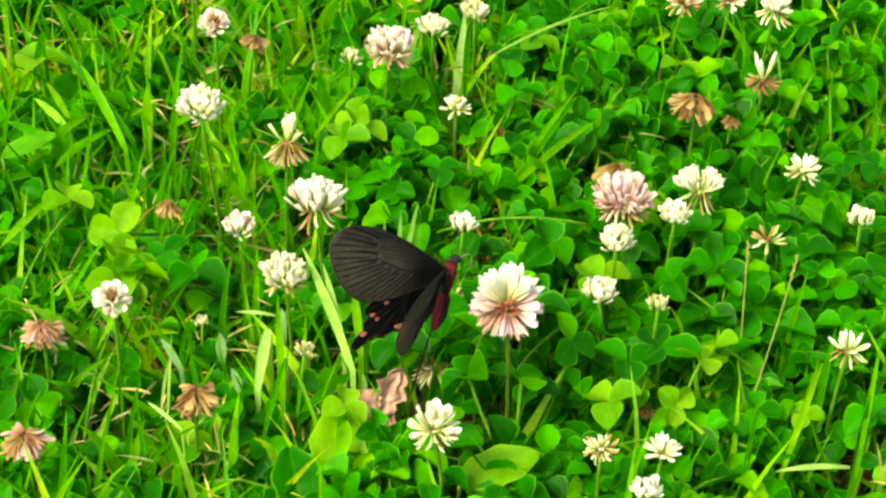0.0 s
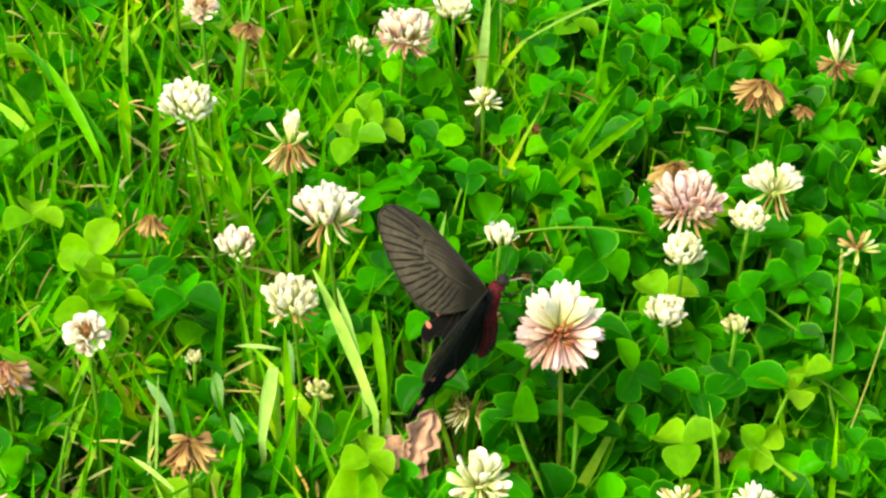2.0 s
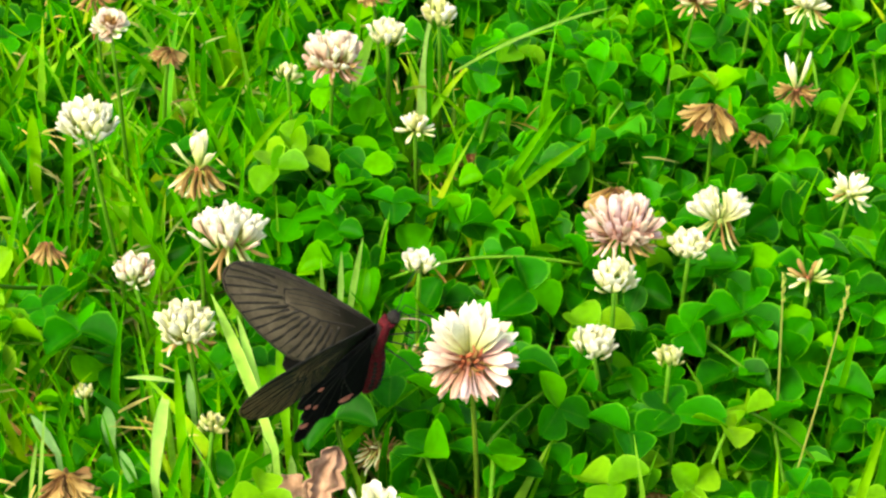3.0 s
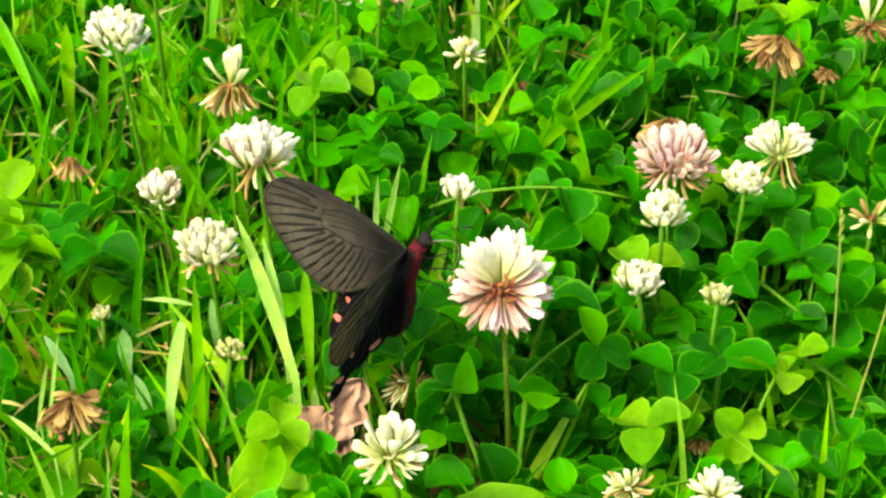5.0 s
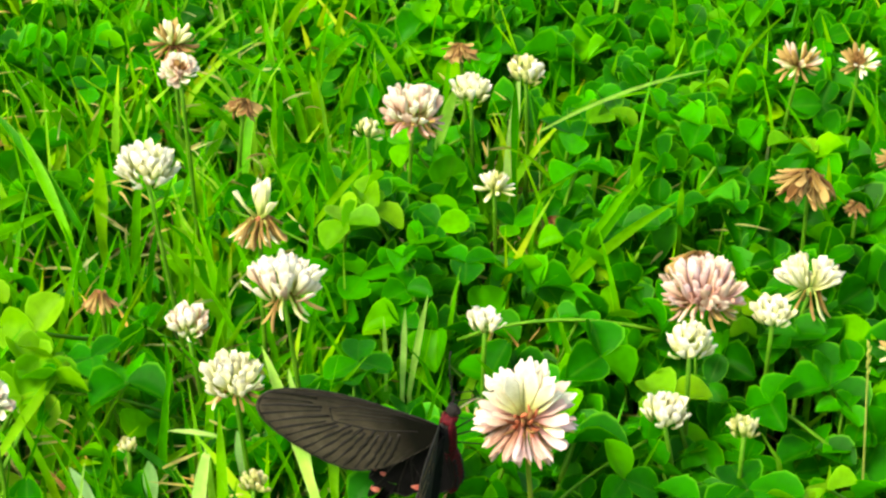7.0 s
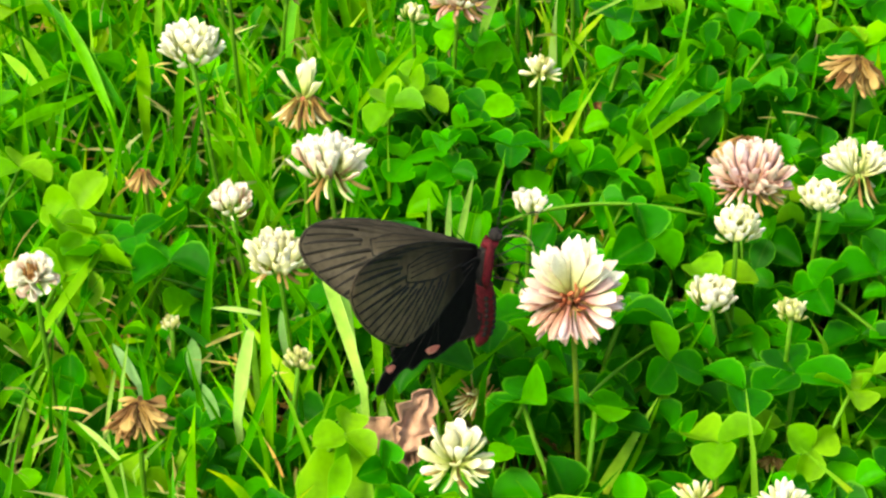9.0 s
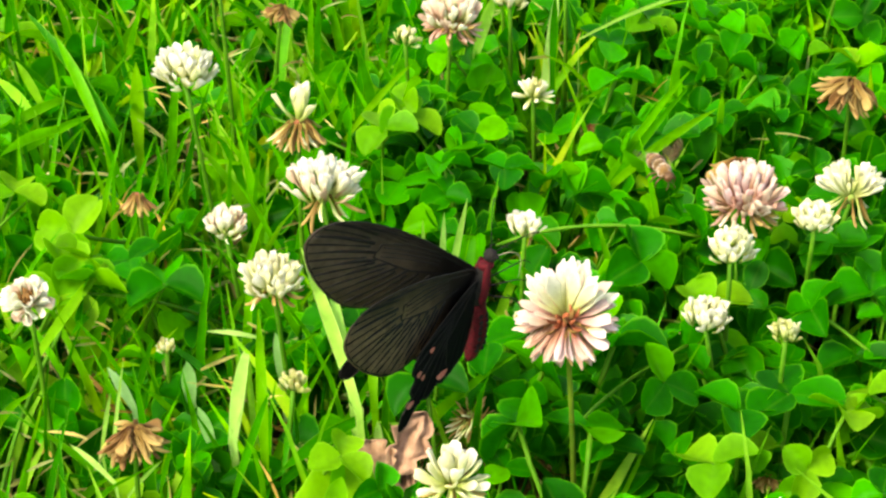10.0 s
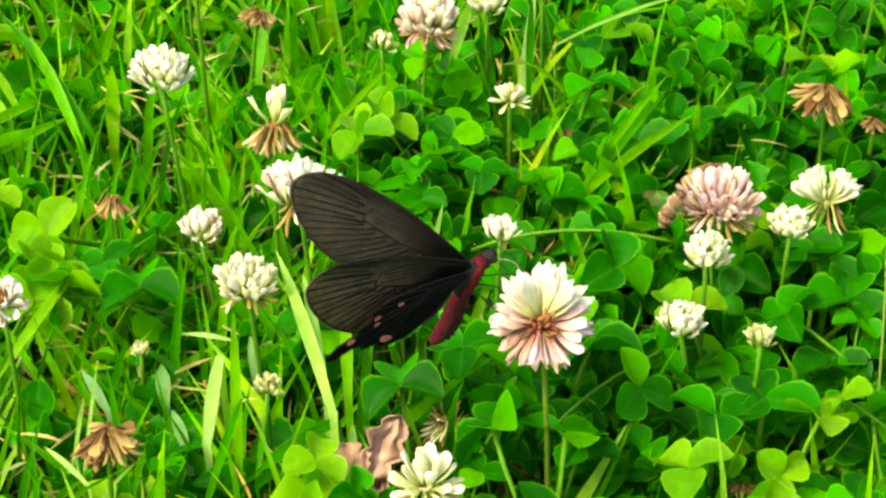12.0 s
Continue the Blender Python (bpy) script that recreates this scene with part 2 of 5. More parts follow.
def build_ground():
    near = np.linspace(-0.9, 0.9, 121)
    far = np.array([1.05, 1.4, 2, 3, 5, 9, 18, 40, 90, 250, 800])
    ax = np.concatenate([-far[::-1], near, far])
    n = len(ax)
    verts = [(x, y, ground_height(x, y) if abs(x) < 1 and abs(y) < 1 else 0.0) for y in ax for x in ax]
    faces = [(j * n + i, j * n + i + 1, (j + 1) * n + i + 1, (j + 1) * n + i) for j in range(n - 1) for i in range(n - 1)]
    me = sheet_mesh("ground", verts, faces, None, SOIL)
    me.materials.append(LAWN)
    for p in me.polygons:
        if math.hypot(p.center.x, p.center.y - 0.1) > 0.44 + 0.14 * noise.noise(p.center * 6):
            p.material_index = 1
    tagged(new("ground", me), "dark damp soil under the clover lawn", "ground", kind="structure")


# ---- clover leaves ----
def leaflet_shape(cols, rows, length, width, cup, droop, notch=0.10):
    """One clover leaflet from its foot at the origin along +x: heart-shaped, folded along the midrib."""
    v, uv = [], []
    for i in range(rows):
        s = i / (rows - 1)
        s = 0.5 - 0.5 * math.cos(math.pi * s)
        half = width * 0.53 * max(0.05, abs(math.sin(math.pi * s**1.12)) ** 0.52)
        for k in range(cols):
            q = 2 * k / (cols - 1) - 1
            x = length * (s - notch * (1 - abs(q)) * s**8)
            z = cup * (0.5 * abs(q) + 0.6 * q * q) * half * 1.2 - droop * length * s * s + 0.025 * length * math.sin(7 * s + 2.4 * q) * (0.3 + abs(q))
            v.append((x, q * half, z))
            uv.append((0.5 + 0.5 * q, s))
    f = [(i * cols + k, i * cols + k + 1, (i + 1) * cols + k + 1, (i + 1) * cols + k) for i in range(rows - 1) for k in range(cols - 1)]
    return np.array(v), f, np.array(uv)


def turned(rx, ry, rz):
    return np.array(Euler((rx, ry, rz)).to_matrix())


def lower(x, y):
    """The clover stays lower on the grassy flank."""
    return 1.0 - 0.24 * min(1.0, max(0.0, (-0.045 - x) / 0.03))


def leaf_stuff(name, n, area, heights, sizes, seed, cols=3, rows=6, thin=None, label=""):
    rng = np.random.RandomState(seed)
    shapes = [leaflet_shape(cols, rows, 1.0, 0.80 + 0.08 * k, 0.14 + 0.22 * k, -0.05 + 0.14 * k) for k in range(5)]
    V, F, U, at = [], [], [], 0
    made = 0
    while made < n:
        x, y = rng.uniform(area[0], area[1]), rng.uniform(area[2], area[3])
        if thin and thin(x, y, rng):
            continue
        made += 1
        patch = 0.5 + 0.5 * noise.noise(Vector((x * 16, y * 16, 2.0)))
        top = ground_height(x, y) + heights[0] + (heights[1] - heights[0]) * (0.65 * rng.rand() + 0.35 * patch) * lower(x, y)
        size = rng.uniform(*sizes) * (1.12 if x > -0.02 and y < 0.06 and rng.rand() < 0.5 else 1.04)
        yaw, lean, way = rng.uniform(0, 2 * math.pi), abs(rng.normal(0, 0.88)), rng.uniform(0, 2 * math.pi)
        tilt = turned(lean * math.cos(way), lean * math.sin(way), 0)
        sh, f, uv = shapes[rng.choice(5, p=(0.22, 0.24, 0.24, 0.18, 0.12))]
        for k in range(3):
            if rng.rand() < 0.04:
                continue
            m = tilt @ turned(0, -0.12 + rng.normal(0, 0.32), yaw + k * 2.094 + rng.normal(0, 0.13))
            w = (sh * size * rng.uniform(0.85, 1.12)) @ m.T + (x, y, top)
            V.append(w), U.append(uv)
            F.extend(tuple(a + at for a in q) for q in f)
            at += len(sh)
        # leaf stalk: three thin sides down to the soil
        foot = np.array((x + rng.normal(0, 0.008), y + rng.normal(0, 0.008), 0.0))
        r = 0.0005
        ring = [np.array((x, y, top)) * (1 - s) + foot * s + (0.004 * s * (1 - s) * 4 * math.cos(way), 0.004 * s * (1 - s) * 4 * math.sin(way), 0) for s in (0, 0.5, 1)]
        pts = [c + (r * math.cos(a), r * math.sin(a), 0) for c in ring for a in (0, 2.1, 4.2)]
        V.append(np.array(pts)), U.append(np.array([(0.2, 0.5)] * 9))
        for b in (0, 3):
            F.extend((at + b + k, at + b + (k + 1) % 3, at + b + 3 + (k + 1) % 3, at + b + 3 + k) for k in range(3))
        at += 9
    return tagged(new(name, sheet_mesh(name, np.concatenate(V), F, np.concatenate(U), LEAF_STUFF)), label, "clover", kind="stuff")


def clover_leaf_kind(material, k):
    """A single clover leaf to copy: stalk, three leaflets."""
    leaf = new("clover_leaf")
    bm = tube(bmesh.new(), arc((0.008 * (-1) ** k, 0.004, -0.06), (0, 0, 0), (0.004, 0.003 * k, 0)), 0.0006, 5)
    part("stalk", bm, STEM, leaf)
    sh, f, uv = leaflet_shape(5, 8, 0.0108, 0.0094 + 0.0006 * k, 0.26 + 0.20 * k, 0.06 + 0.10 * k)
    me = sheet_mesh("leaflet", sh, f, uv, material)
    for j in range(3):
        placed("leaflet", me, leaf, pose(0, 0, 0, 0, -8 + 7 * ((j + k) % 3), 120 * j + 9 * ((j * k) % 2)))
    return tagged(leaf, "fresh green clover leaf with three rounded leaflets", "clover leaf", "clover leaves of the lawn")


def build_clover_leaves():
    rng = np.random.RandomState(11)
    kinds = [clover_leaf_kind(LEAF_ONE, k) for k in range(3)] + [clover_leaf_kind(LEAF_PALE, 1)]
    tagged(kinds[3], "yellow-green young clover leaf with three leaflets", "clover leaf", "clover leaves of the lawn")
    used = [False] * 4
    # large leaves that lie open on top of the others, then the lime-coloured ones
    for k, spots in ((0, (
        (0.0551, 0.0592, 0.0650, 1.5),
        (0.0693, 0.0388, 0.0650, 1.5),
        (0.0747, 0.0214, 0.0650, 1.4),
        (0.0514, -0.0226, 0.0650, 1.6),
        (0.0386, -0.0302, 0.0650, 1.4),
        (0.0077, -0.0067, 0.0650, 1.6),
        (0.0206, -0.0206, 0.0650, 1.3),
        (-0.0098, -0.0185, 0.0650, 1.4),
        (-0.0151, -0.0387, 0.0650, 1.5),
        (0.0028, -0.0395, 0.0650, 1.5),
        (-0.0239, -0.0081, 0.0650, 1.2),
        (-0.1102, 0.0106, 0.0650, 1.3),
        (-0.1214, 0.0211, 0.0650, 1.1),
        (-0.1505, 0.0556, 0.0650, 1.0),
        (-0.0419, 0.0742, 0.0650, 1.0),
        (-0.0334, 0.0914, 0.0650, 1.1),
        (-0.0241, 0.0728, 0.0650, 1.2),
        (0.0588, 0.0128, 0.0650, 1.2),
        (0.0257, 0.0029, 0.0650, 1.1),
        (-0.0577, -0.0037, 0.0650, 0.9),
        (-0.0383, -0.0252, 0.0650, 1.3),
        (-0.1319, 0.0051, 0.0650, 1.0),
        (-0.0971, 0.0971, 0.0650, 1.0),
        (0.0471, 0.1514, 0.0650, 1.2),
        (0.0119, 0.1663, 0.0650, 1.1),
        (-0.0451, 0.1372, 0.0650, 1.0),
    )), (3, (
        (-0.1354, 0.0117, 0.0660, 1.6),
        (-0.1363, 0.0019, 0.0660, 1.4),
        (-0.1295, 0.0084, 0.0660, 1.3),
        (-0.0540, 0.0966, 0.0660, 1.3),
        (-0.0600, 0.0902, 0.0660, 1.2),
        (-0.1817, 0.1368, 0.0650, 1.5),
        (-0.1598, 0.0506, 0.0650, 1.2),
        (-0.1390, 0.0316, 0.0650, 1.4),
        (0.0649, -0.0281, 0.0650, 1.4),
        (0.0709, -0.0210, 0.0650, 1.2),
        (-0.0569, 0.1051, 0.0650, 1.3),
        (0.0534, 0.0577, 0.0650, 1.1),
        (-0.1334, 0.0202, 0.0650, 1.2),
        (-0.0562, -0.0547, 0.0650, 1.0),
        (0.0479, 0.1801, 0.0650, 0.9),
        (0.0728, 0.1465, 0.0650, 1.2),
    ))):
        for i, (x, y, z, s) in enumerate(spots):
            kind = 3 if k == 3 else i % 3
            m = pose(x, y, z, 10 + rng.normal(0, 24), rng.normal(0, 24), rng.uniform(0, 360)) @ Matrix.Scale(s * (0.68 if k == 3 and x > 0 else 0.8), 4)
            if used[kind]:
                copy_thing(kinds[kind], m).matrix_basis = m
            else:
                kinds[kind].matrix_basis, used[kind] = m, True
    for _ in range(262):
        x, y = rng.uniform(-0.17, 0.15), rng.uniform(-0.10, 0.21)
        if open_spot(x, y):
            continue
        k = rng.randint(3) if rng.rand() < 0.91 else 3
        s = rng.uniform(0.6, 1.08) * (0.95 if x < -0.05 else 1.0)
        lean, way = abs(rng.normal(0, 36)), rng.uniform(0, 6.28)
        z = ground_height(x, y) + rng.uniform(0.040, 0.067) * lower(x, y)
        m = pose(x, y, z, lean * math.cos(way), lean * math.sin(way), rng.uniform(0, 360)) @ Matrix.Scale(s, 4)
        if used[k]:
            c = copy_thing(kinds[k], m)
        else:
            c, used[k] = kinds[k], True
        c.matrix_basis = m


# ---- grass ----
def blade_rows(base, tip, width, sag, n=9, fold=0.28, twist=0.0):
    """A folded, tapering grass blade from base to tip, as rows of three points."""
    pts = arc(base, tip, sag, n)
    along = (Vector(tip) - Vector(base)).normalized()
    side0 = along.cross(Vector((0.25, -1.0, 0.35))).normalized()
    v, uv = [], []
    for i, p in enumerate(pts):
        s = i / (n - 1)
        w = 0.5 * width * (0.55 + 0.9 * s) if s < 0.4 else 0.5 * width * 0.91 * max(0.03, 1 - ((s - 0.4) / 0.6) ** 2.4)
        side = Matrix.Rotation(twist * s, 3, along) @ side0
        out = side.cross(along)
        for q in (-1, 0, 1):
            v.append(p + side * (q * w) - out * (fold * w * (1 - abs(q))))
            uv.append((0.5 + 0.5 * q, s))
    f = [(i * 3 + k, i * 3 + k + 1, i * 3 + k + 4, i * 3 + k + 3) for i in range(n - 1) for k in range(2)]
    return v, f, uv


def grass_shoot(base, tip, width, sag, material, label, twist=0.3, name="grass_shoot"):
    v, f, uv = blade_rows(base, tip, width, sag, 12, twist=twist)
    if base[2] > 0.012:
        # the sheath, down to the soil between the leaves
        low = Vector((base[0] + 0.002, base[1] + 0.006, 0.0))
        v = [low + (p - Vector(base)) * 0.5 for p in v[:3]] + list(v)
        uv = [(q, 0.0) for q in (0.0, 0.5, 1.0)] + list(uv)
        f = [(0, 1, 4, 3), (1, 2, 5, 4)] + [tuple(i + 3 for i in q) for q in f]
    ob = new(name, sheet_mesh(name, v, f, uv, material))
    return tagged(ob, label, "grass", "single grass blades")


def grass_stuff(name, n, area, lengths, widths, material, seed, label, thin=None, low=0.0, flat=0.35, segments=6):
    rng = np.random.RandomState(seed)
    V, F, U, at = [], [], [], 0
    made = 0
    while made < n:
        x, y = rng.uniform(area[0], area[1]), rng.uniform(area[2], area[3])
        if thin and thin(x, y, rng):
            continue
        made += 1
        ln, way = rng.uniform(*lengths), rng.uniform(0, 6.283)
        out = abs(rng.normal(flat, 0.25))
        base = Vector((x, y, ground_height(x, y) + low * rng.rand()))
        tip = base + Vector((math.cos(way) * math.sin(out), math.sin(way) * math.sin(out), math.cos(out))) * ln
        sag = Vector((-math.cos(way), -math.sin(way), 0.6)) * (ln * rng.uniform(0.0, 0.14))
        v, f, uv = blade_rows(base, tip, rng.uniform(*widths), sag, segments, twist=rng.normal(0, 0.7))
        V.extend(v), U.extend(uv)
        F.extend(tuple(a + at for a in q) for q in f)
        at += len(v)
    return tagged(new(name, sheet_mesh(name, V, F, U, material)), label, "grass", kind="stuff")


# ---- clover flowers ----
def floret_mesh(name, material, plump=1.0, length=0.010, bend=0.0014):
    """One pea-like floret along +z: a thin foot, then a folded, pointed petal, a little upturned. Over 1.1 it is a broad petal."""
    bm = bmesh.new()
    broad = plump > 1.1
    st = [(0.0, 0.00035, 0.00035), (0.3, 0.00045, 0.00045), (0.55, 0.0006, 0.0007), (0.78, 0.0005, 0.0008), (0.92, 0.00035, 0.0005), (1.0, 0.00008, 0.00008)]
    if broad:
        st = [(0.0, 0.00035, 0.00035), (0.3, 0.00032, 0.0006), (0.5, 0.00026, 0.0010), (0.7, 0.0002, 0.00140), (0.86, 0.00016, 0.00138), (0.96, 0.0001, 0.00095), (1.0, 0.00005, 0.00045)]
    lathe(bm, [(s * length, rx * plump, ry * plump, bend * s * s) for s, rx, ry in st], 8 if broad else 6)
    for v in bm.verts:
        s = v.co.z / length
        v.co.x += (0.75 if broad else 0.4) * abs(v.co.y) * s * s
        v.co.z -= (0.35 if broad else 0.3) * abs(v.co.y) * s**3
        if broad:
            v.co.z += 0.0004 * s**4 * math.sin(2900 * v.co.y + 60 * plump)
        elif plump < 1:
            # dried: shrunken, crooked
            v.co.x += 0.0009 * math.sin(4.2 * s + 9 * plump) * s
            v.co.y = v.co.y * (0.6 + 0.5 * math.sin(7 * s + 5 * plump) ** 2) + 0.0008 * math.sin(3.1 * s + 7 * plump) * s
    me = bpy.data.meshes.new(name)
    bm.to_mesh(me)
    bm.free()
    return finished(me, material)


FLORETS = {}


def floret(material, plump):
    key = (material.name, plump)
    if key not in FLORETS:
        FLORETS[key] = floret_mesh("floret", material, plump)
    return FLORETS[key]


CORES = {}


def core_mesh(material):
    if material.name not in CORES:
        bm = bmesh.new()
        lathe(bm, [(-0.5, 0.12, 0.12, 0), (-0.42, 0.30, 0.30, 0), (-0.15, 0.47, 0.47, 0), (0.15, 0.47, 0.47, 0), (0.4, 0.3, 0.3, 0), (0.5, 0.06, 0.06, 0)], 10)
        me = bpy.data.meshes.new("receptacle")
        bm.to_mesh(me)
        bm.free()
        CORES[material.name] = finished(me, material)
    return CORES[material.name]


def flower(at, across, zones, label, seed, lean=(0, 0), stem=STEM, foot=(0.0, 0.0), core=CORE_GREEN, name="clover_flower", category="clover flower"):
    """A clover head on its stem. zones: florets, from and to angle off the top, length, plumpness, materials."""
    rng = np.random.RandomState(seed)
    x, y, z = at
    if any(zone[-1] == "dome" for zone in zones):
        z -= 0.2 * across
    head = new(name)
    head.matrix_basis = pose(x, y, z)
    r = across * 0.43
    tilt = pose(0, 0, 0, lean[0] - (4 if lean[0] > 18 else 18), lean[1], 0)
    placed("receptacle", core_mesh(core), head, tilt @ Matrix.Diagonal((r * 0.34, r * 0.34, r * 0.42, 1)))
    for n, a0, a1, ln, plump, mats, *span in zones:
        for i in range(n):
            u = (i + 0.5) / n
            c0, c1 = math.cos(radians(a0)), math.cos(radians(a1))
            polar = math.degrees(math.acos(c0 + (c1 - c0) * u)) + rng.normal(0, 5)
            spin = (i * 137.508) % 360 + rng.normal(0, 7)
            if span and span[0] not in ("mop", "dome"):
                spin = span[0][0] + (span[0][1] - span[0][0]) * (spin % 360) / 360
            size = ln * r / 0.010 * rng.uniform(0.86, 1.08) * (0.86 if polar > 80 else 1.0)
            mat = mats[rng.randint(len(mats))]
            seat = min(polar, 74.0)
            mop = bool(span) and span[0] == "mop"
            dome = bool(span) and span[0] == "dome"
            if dome:
                seat, polar, size = polar, polar * 0.60 + rng.normal(0, 8), size * rng.uniform(0.72, 0.92) * (0.78 + 0.24 * math.sin(radians(min(polar, 90))))
            if mop:
                seat, polar, size = polar, rng.uniform(122, 150) + polar * 0.16 + rng.normal(0, 9), size * rng.uniform(0.7, 1.15)
            m = tilt @ pose(0, 0, 0, 0, 0, spin) @ pose(0, 0, 0, 0, seat, 0) @ Matrix.Translation((0, 0, r * (0.36 if mop else 0.50 if dome else 0.10 if polar < 80 else 0.26 if polar < 125 else rng.uniform(0.08, 0.42)))) @ pose(0, 0, 0, rng.normal(0, 16) if mop else 0, polar - seat, 0) @ pose(0, 0, 0, 0, rng.normal(0, 7), 180 + rng.normal(0, 50 if mop else 30))
            wide = min(1.6, max(0.8, 0.0105 / (r * ln))) * rng.uniform(0.85, 1.15)
            placed("floret", floret(mat, plump), head, m @ Matrix.Diagonal((size * wide, size * wide, size, 1)))
    top = -0.25 * r
    bm = tube(bmesh.new(), arc((foot[0], foot[1], -z + 0.001), (0, 0, top), (foot[1] * 0.1 + rng.normal(0, 0.0012), rng.normal(0, 0.001), 0)), [0.0006 + 0.0003 * (1 - i / 8) for i in range(9)], 7)
    part("stem", bm, stem, head)
    return tagged(head, label, category, "clover flowers of the lawn")


def fresh(mats, n=58):
    return [(int(n * 0.66), 0, 98, 1.0, 1.15, mats, "dome"), (int(n * 0.5), 40, 114, 1.0, 1.18, mats, "dome")]


def withered(mats, n=46):
    return [(int(n * 0.9), 2, 100, 1.05, 0.95, mats, "mop"), (int(n * 0.9), 2, 100, 1.0, 0.85, mats, "mop"), (int(n * 0.5), 2, 80, 0.95, 1.12, mats, "mop")]


def build_flowers():
    # the head that the butterfly feeds on
    flower((-0.0041, -0.0417, 0.0992), 0.0240, [(6, 26, 66, 1.28, 1.16, [WHITE, WHITE, BLUSH], (2, 40)), (6, 20, 60, 1.26, 1.16, [WHITE, WHITE, BLUSH], (68, 94)), (7, 24, 64, 1.28, 1.16, [WHITE], (118, 176)), (22, 60, 98, 1.08, 1.14, [BLUSH, WHITE, ROSE], (-32, 212)), (16, 92, 140, 1.08, 1.12, [ROSE, BLUSH, ROSE]), (48, 98, 154, 1.10, 1.1, [ROSE, BLUSH, PINK, PINK]), (56, 104, 162, 1.02, 0.95, [PINK, TAN, PINK, ROSE]), (22, 10, 96, 0.5, 0.95, [RUST, RUST, BROWN], (190, 350))],
           "large white clover head with pinkish drooping lower florets", 1, (24, 0), STEM_RED, (0.004, 0.006), CORE)
    flower((0.0405, 0.033, 0.0875), 0.0225, [(74, 0, 108, 1.08, 1.14, [ROSE, BLUSH, BLUSH, ROSE], "dome"), (36, 30, 104, 1.0, 1.12, [ROSE, BLUSH, ROSE, PINK]), (30, 95, 150, 0.95, 0.9, [BLUSH, PINK, TAN])],
           "full pink clover head, browning underneath", 2, (6, 0), STEM, (0.004, 0.01), CORE)
    flower((0.0364, 0.0097, 0.0859), 0.0145, fresh([CREAM, WHITE], 44), "small round cream clover head", 3, (8, 0), STEM, (0, 0.006))
    flower((0.0705, 0.0521, 0.0745), 0.0195, [(30, 20, 75, 1.1, 1.15, [WHITE, CREAM], (-32, 32)), (30, 20, 75, 1.1, 1.15, [WHITE, CREAM], (148, 212)), (10, 0, 60, 0.6, 1.0, [LIME, CREAM]), (9, 130, 165, 1.25, 0.9, [CREAM, TAN])], "white clover head with split crown and few drooping florets", 4, (5, 4), STEM, (-0.012, -0.004))
    flower((0.0588, 0.0284, 0.083), 0.0130, fresh([WHITE, CREAM], 40), "small half-round white clover head", 5, (6, 0), STEM, (0.0, 0.004))
    flower((0.0304, -0.0059, 0.0758), 0.0140, fresh([CREAM, WHITE], 40), "small cream clover head among leaves", 6, (12, 8), STEM, (0.004, 0.004))
    flower((0.0495, -0.0165, 0.0794), 0.0092, fresh([LIME, CREAM], 30), "tight greenish clover bud", 7, (0, 0), STEM, (0.002, 0.0))
    flower((-0.1111, 0.0611, 0.1008), 0.0190, fresh([WHITE, WHITE, CREAM], 66), "full round white clover head", 8, (8, 5), STEM, (0.010, 0.004))
    flower((-0.0682, 0.0161, 0.0955), 0.0205, [(52, 0, 90, 1.05, 1.15, [WHITE, WHITE, BLUSH], "dome"), (40, 50, 104, 1.1, 1.15, [WHITE, WHITE, BLUSH], "dome"), (9, 125, 160, 1.25, 0.95, [TAN, CREAM])], "white clover head with a few hanging tan florets", 9, (-4, 0), STEM, (0.005, 0.004))
    flower((-0.0799, 0.0558, 0.0883), 0.0190, [(26, 138, 170, 1.2, 0.95, [TAN, TAN, CREAM]), (22, 130, 165, 1.1, 0.85, [TAN, BROWN, TAN]), (7, 8, 40, 1.2, 1.3, [WHITE, WHITE, CREAM])], "fading clover head with white florets over tan ones", 10, (6, 0), STEM, (0, 0.004), CORE)
    flower((-0.0957, 0.0239, 0.0761), 0.0135, fresh([WHITE, WHITE, BLUSH], 38), "small white clover head tinged with pink", 11, (10, 5), STEM, (0.004, 0.002))
    flower((-0.0777, -0.0117, 0.0854), 0.0170, [(48, 0, 98, 1.05, 1.15, [WHITE, CREAM], "dome"), (32, 50, 112, 1.05, 1.14, [WHITE, CREAM], "dome"), (14, 110, 150, 1.0, 0.9, [CREAM, TAN])], "open white clover head beside grass blades", 12, (14, -4), STEM, (0.003, 0.006))
    flower((-0.122, 0.0383, 0.0862 - 0.012), 0.0100, [(24, 148, 174, 1.6, 1.0, [BROWN, TAN, TAN])], "small shrivelled brown clover head", 13, (0, 0), STEM, (0, 0.003), CORE, "withered_clover_flower", "withered flower")
    flower((-0.1329, -0.0367, 0.0929), 0.0135, [(48, 38, 98, 1.0, 1.12, [WHITE, WHITE, BLUSH]), (24, 0, 42, 0.72, 1.0, [BROWN])], "white clover head with a brown middle", 14, (26, 0), STEM, (0, 0.006), CORE)
    flower((-0.0176, 0.1071, 0.0644 + 0.004), 0.0130, [(26, 0, 80, 1.0, 1.1, [CREAM, WHITE, LIME]), (8, 90, 135, 1.1, 1.0, [CREAM])], "sparse cream clover head", 15, (4, 4), STEM, (0.002, 0.003))
    flower((-0.0165, 0.0231, 0.0802), 0.0110, [(34, 10, 100, 1.1, 1.2, [WHITE], "dome"), (8, 0, 20, 0.9, 1.12, [WHITE], "dome")], "small cup-shaped white clover head", 16, (0, 4), STEM, (0.002, 0.0))
    flower((0.0731, 0.101, 0.0796), 0.0200, withered([TAN, BROWN, TAN], 44), "withered tan clover head with hanging florets", 17, (8, 14), STEM, (-0.004, 0.004), CORE, "withered_clover_flower", "withered flower")
